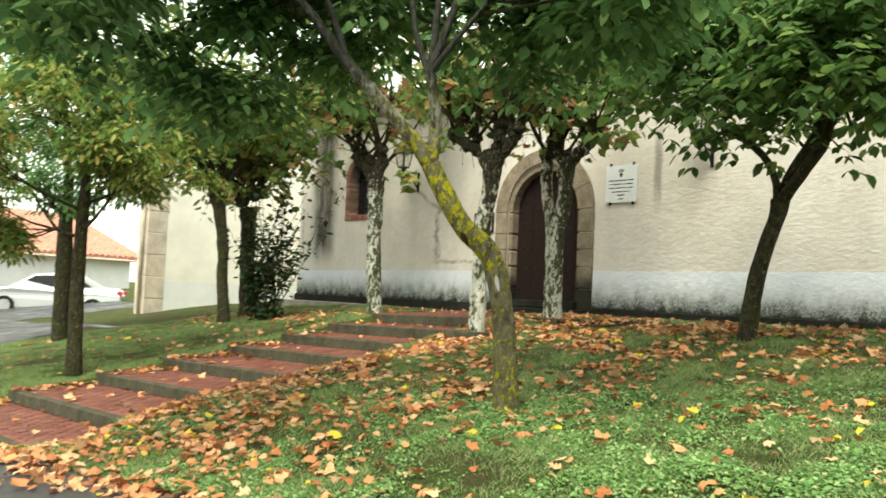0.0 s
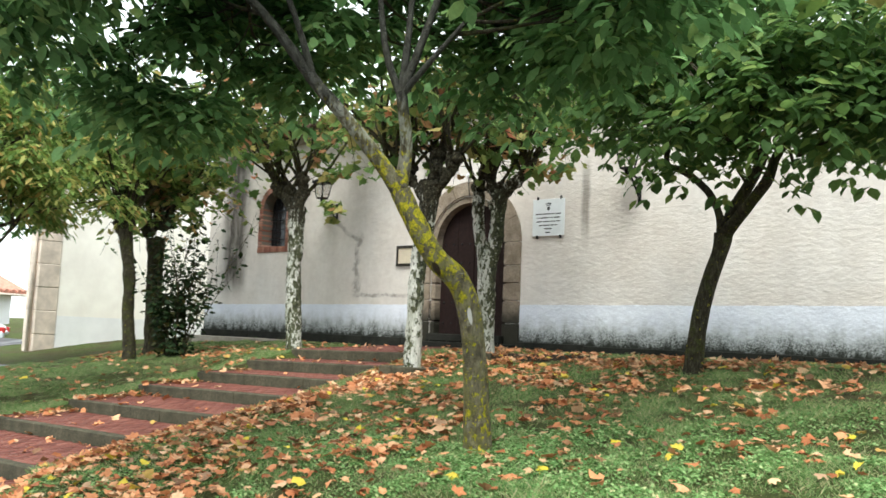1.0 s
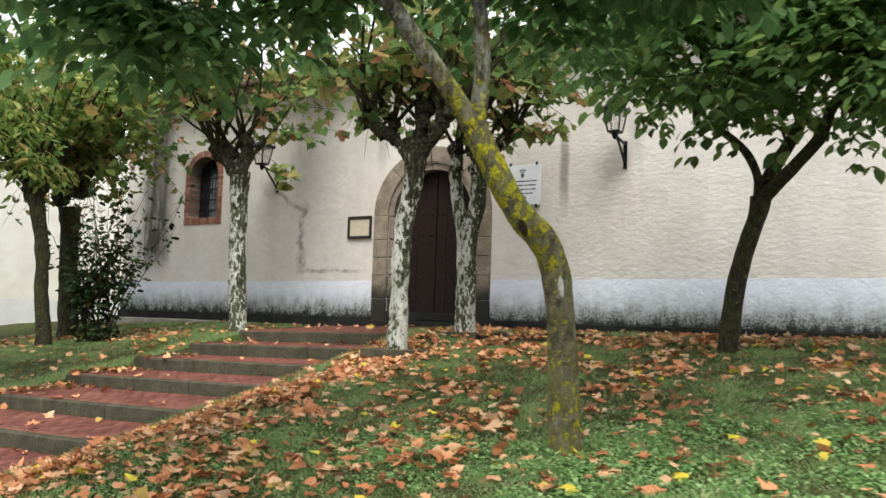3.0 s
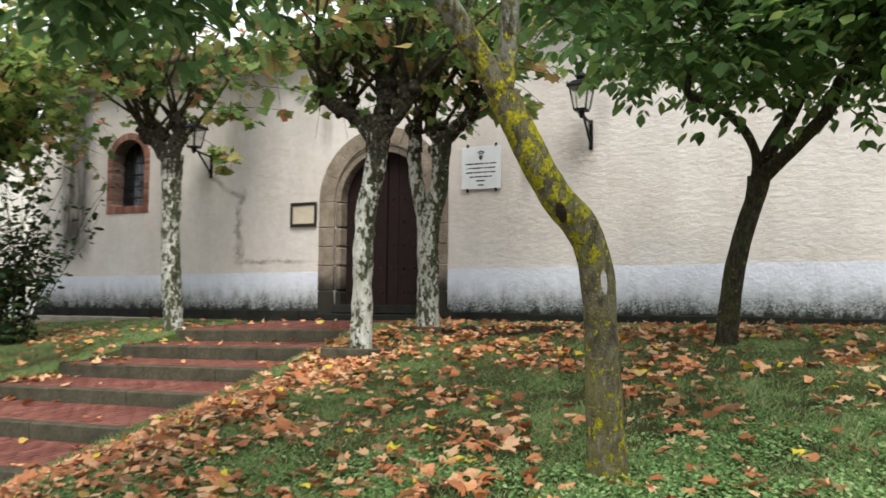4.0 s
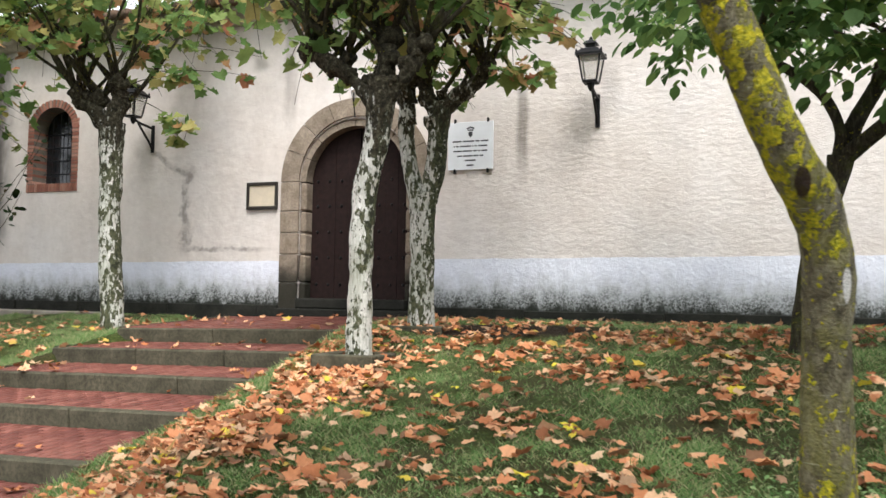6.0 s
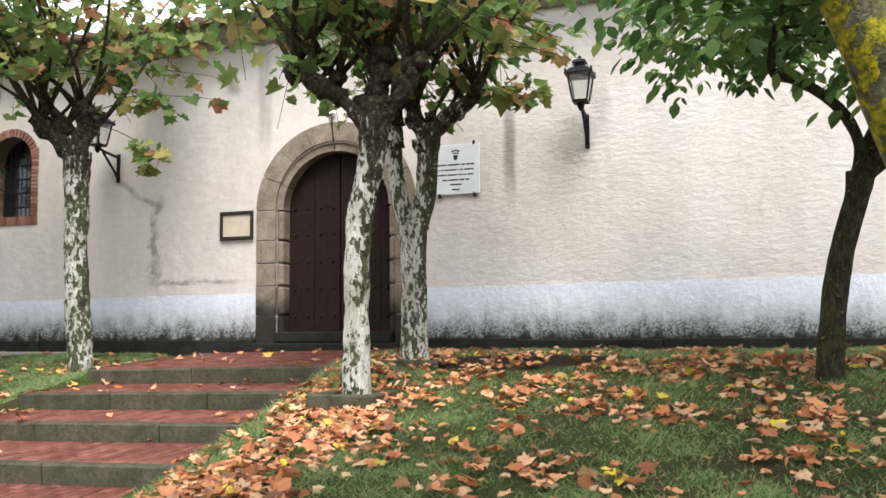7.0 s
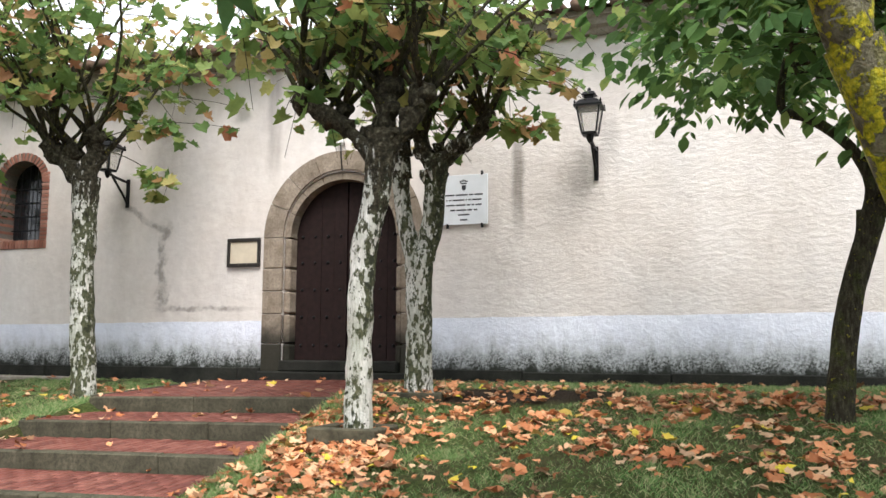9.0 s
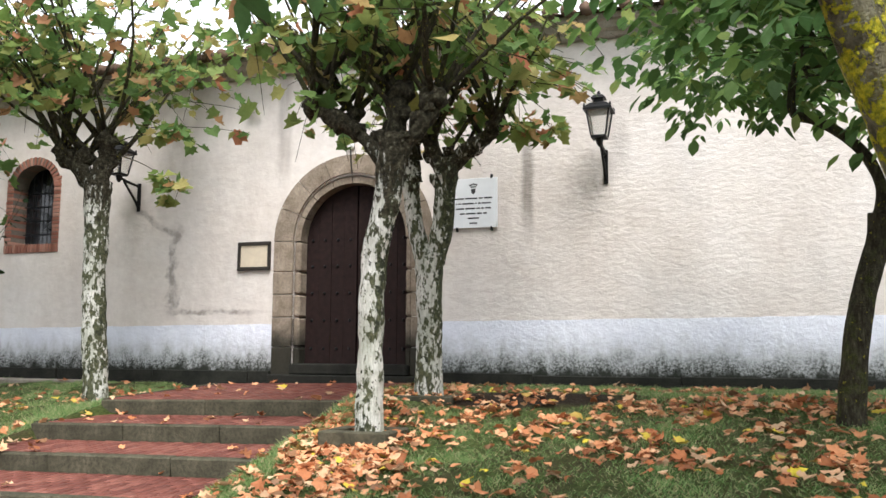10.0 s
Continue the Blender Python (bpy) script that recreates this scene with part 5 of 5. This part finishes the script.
def bush():
    rng = random.Random(41)
    ob = thing("rose_bush", (-3.5, -2.9, -0.25), "tall dark-leaved rose bush at the edge of the steps", "bush")
    out, twigs = [], []
    for _ in range(30):
        a = rng.uniform(0, 6.283)
        grow(rng, (0.16 * math.cos(a), 0.16 * math.sin(a), 0), (0.16 * math.cos(a), 0.16 * math.sin(a), 1), rng.uniform(0.7, 1.9), 0.012, 1, out, twigs, 0.5, 0.3)
    limb_parts(out, 0.011, "stem", ob, Matrix())
    stems = [p for p, r in out if r[0] >= 0.011]
    tagged(scatter("foliage", leaf_round(), np.concatenate([single_leaves(rng, twigs, 13, 0.105, 0.5, 0.09), single_leaves(rng, stems, 16, 0.105, 0.5, 0.14)]), LEAF_BUSH, ob), kind="stuff")


bush()


# ---- grass, fallen leaves, pavers ----
def grass():
    rng = np.random.default_rng(3)
    P, S = [], []
    while len(P) < 470000:
        x, y = rng.uniform(-6.8, 13.0), rng.uniform(-9.9, -0.1)
        e = x - stair_right(y)
        rim = (0.0 < e < 0.3 or -0.4 < x - stair_left(y) < -0.03) and -9.3 < y < -0.9
        if not rim and not on_lawn(x, y):
            continue
        near = 0.55 + 0.55 * step(-4.5, -7.0, y)
        clump = noise.noise(Vector((x * 1.7, y * 1.7, 5))) + 0.6 * noise.noise(Vector((x * 6, y * 6, 8)))
        bare = math.hypot((x - 4.1) * 0.75, (y + 2.0) * 1.4)
        if not rim and (rng.random() > near * (0.62 + 1.1 * clump) or bare < 0.75 + 0.3 * rng.random()):
            continue
        P.append((x, y, ground_z(x, y) - 0.004))
        S.append(0.022 + 0.026 * rng.random() + 0.06 * max(0, clump - 0.1) * rng.random() + (0.04 * rng.random() if rim else 0))
    P, S = np.array(P), np.array(S)
    a = rng.uniform(0, 6.283, len(P))
    lean = rng.uniform(0.1, 2.2, len(P))
    D = np.stack([np.cos(a) * lean, np.sin(a) * lean, np.ones(len(P))], 1)
    U = np.stack([-np.sin(a), np.cos(a), 0.2 * np.ones(len(P))], 1)
    blade = (np.array([(0, 0, 0), (0.042, 0.4, 0.03), (-0.042, 0.4, 0.03), (0, 1, 0.22)], float), [(0, 1, 2), (2, 1, 3)])
    ob = scatter("grass", blade, frames_of(D, U, S * 1.1, P), GRASS)
    tagged(ob, "short damp grass mixed with moss", "grass", kind="stuff")


grass()


# clover greens lightened so the lawn under open sky looks brighter lit
CLOVER_LIT = leaf_material("clover_leaves_lit", ((0.0, (0.13, 0.26, 0.08)), (0.4, (0.24, 0.42, 0.15)), (0.75, (0.36, 0.54, 0.22)), (0.93, (0.48, 0.60, 0.28)), (1.0, (0.62, 0.58, 0.32))), 0.4)


def clover():
    """Broad-leaved weeds in the open grass by the road, thick in patches, their colour lightened for the open sky
    there.
    """
    rng = np.random.default_rng(17)
    P, S = [], []
    while len(P) < 60000:
        x, y = rng.uniform(2.6, 13.0), rng.uniform(-9.6, -4.0)
        if not on_lawn(x, y):
            continue
        patch = 0.3 + noise.noise(Vector((x * 0.9, y * 0.9, 11))) + 0.8 * noise.noise(Vector((x * 3.1, y * 3.1, 4)))
        open_sky = step(-5.2, -8.2, y + 0.45 * (7.5 - min(x, 10)))
        if rng.random() > max(0.0, patch) * open_sky:
            continue
        P.append((x, y, ground_z(x, y) + 0.012 + 0.03 * rng.random() * max(0, patch))), S.append(rng.uniform(0.014, 0.034))
    P = np.array(P)
    a = rng.uniform(0, 6.283, len(P))
    D = np.stack([np.cos(a), np.sin(a), rng.uniform(-0.2, 0.7, len(P))], 1)
    U = np.stack([rng.uniform(-0.6, 0.6, len(P)), rng.uniform(-0.6, 0.6, len(P)), np.ones(len(P))], 1)
    leaf = (np.array([(0, 0, 0), (0.38, 0.45, 0.06), (0.2, 0.95, 0), (-0.2, 0.95, 0), (-0.38, 0.45, 0.06)], float), [(0, 1, 2), (0, 2, 3), (0, 3, 4)])
    tagged(scatter("clover", leaf, frames_of(D, U, S, P), CLOVER_LIT), "clover and weeds in the open grass, coloured brighter for the open sky", "weeds", kind="stuff")


clover()


def litter(name, label, count, seed, chance, lo, hi, curl, span):
    """Fallen leaves lying on lawn, steps and road, thick where chance(x, y) is high."""
    rng = random.Random(seed)
    P, D, U, S = [], [], [], []
    while len(P) < count:
        x, y = rng.uniform(*span[0]), rng.uniform(*span[1])
        if rng.random() > chance(x, y):
            continue
        stair = stair_left(y) < x < stair_right(y) and y > -9.4
        z = tread_z(x, y) + 0.012 if stair else max(ground_z(x, y) + (0.03 if on_lawn(x, y) else 0.022), -9)
        a = rng.uniform(0, 6.283)
        P.append((x, y, z + rng.uniform(0, 0.015))), S.append(rng.uniform(lo, hi))
        D.append((math.cos(a), math.sin(a), rng.uniform(-0.2, 0.35))), U.append((rng.uniform(-0.7, 0.7), rng.uniform(-0.8, 0.6), 1))
    ob = scatter(name, leaf_plane(curl), frames_of(np.array(D), np.array(U, float), S, np.array(P)), LEAF_FALLEN, None, 0.125)
    return tagged(ob, label, "leaves", kind="stuff")


def bell(d, w):
    return math.exp(-(d / w) ** 2)


def lawn_chance(x, y):
    e = x - stair_right(y)
    if not on_lawn(x, y) and not (0.0 < e < 0.2 and -9.3 < y < -2):
        return 0.0
    patch = 0.4 + 1.1 * noise.noise(Vector((x * 1.3, y * 1.3, 3))) + 0.6 * noise.noise(Vector((x * 4, y * 4, 6)))
    c = 0.75 * bell(e - 0.6, 0.6) * (0.45 + max(0, patch)) * (1 if -9.2 < y < -3.2 else 0.35) if e > 0.03 else 0.0
    c += 0.55 * bell(math.hypot((x - 4.3) * 0.55, y + 8.4), 1.3) * (0.3 + max(0, patch))
    c += 0.42 * bell(math.hypot((x - 5.0) * 0.6, y + 3.6), 2.4) * max(0, patch) + 0.11 * max(0, patch) * (0.6 if x > 5.5 else 1 if x > 0 else 0.3 if y < -3.5 else 1.3)
    c *= 1 - 0.7 * bell(math.hypot((x - 4.1) * 0.7, y + 1.9), 0.5)
    return min(1, c * (1 - 0.75 * step(-1.9, -1.0, y)))


def stair_chance(x, y):
    if not (stair_left(y) < x < stair_right(y) and -9.4 < y < -0.3):
        return 0.0
    return 0.03 + 0.9 * bell(x - stair_left(y) - 0.1, 0.35) * (1 if y < -4.2 else 0.12)


def road_chance(x, y):
    d = lawn_edge(x) - y
    return (0.9 * bell(d - 0.12, 0.25) + 0.02) if -0.1 < d < 1.6 and not stair_left(y) < x < stair_right(y) else 0.0


litter("fallen_leaves", "orange and brown plane leaves scattered over the grass", 3300, 61, lawn_chance, 0.045, 0.118, 0.10, ((-6, 13), (-9.6, -0.3)))
litter("fallen_leaves", "curled rust-brown plane leaves scattered over the grass", 3000, 62, lawn_chance, 0.045, 0.108, -0.35, ((-6, 13), (-9.6, -0.3)))
litter("fallen_leaves", "orange plane leaves drifted on the steps", 330, 63, stair_chance, 0.06, 0.13, 0.15, ((-1.2, 3), (-9.4, -0.3)))
litter("fallen_leaves", "leaves drifted along the asphalt edge", 420, 64, road_chance, 0.06, 0.14, 0.12, ((2, 9), (-11, -7.5)))


def pavers():
    rng = random.Random(9)
    rest = {}
    for k, st, depth, xa, xb, ya, yb in PAVED:
        x, c = min(xa, ya) + 0.05, 0
        while x < max(xb, yb):
            y = 0.12 + (0.1 if c % 2 else 0.0)
            while y < depth + 0.09:
                y0, y1 = max(y - 0.0975, 0.12), min(y + 0.0975, depth)
                f = y / depth
                if y1 - y0 > 0.03 and xa + (ya - xa) * f + 0.04 < x < xb + (yb - xb) * f - 0.04:
                    m = pose(x, (y0 + y1) / 2, rng.uniform(-0.002, 0.002), rng.uniform(-0.5, 0.5), rng.uniform(-0.6, 0.6)) @ Matrix.Diagonal((1, (y1 - y0) / 0.195, 1, 1))
                    if k == 2:
                        shared("paver", PAVER_MESH, st, m)
                    else:
                        rest.setdefault(k, []).append(m)
                y += 0.2
            x, c = x + 0.1, c + 1
    base = PAVER_MESH
    co = np.array([v.co[:] for v in base.vertices])
    tris = [t for p in base.polygons for t in [(p.vertices[0], p.vertices[i], p.vertices[i + 1]) for i in range(1, len(p.vertices) - 1)]]
    for k, st, *_ in PAVED:
        if k in rest:
            ms = np.array([[list(row) for row in m][:3] for m in rest[k]])
            tagged(scatter("paving", (co, tris), ms, PAVER_JOINED, st), kind="stuff")


pavers()
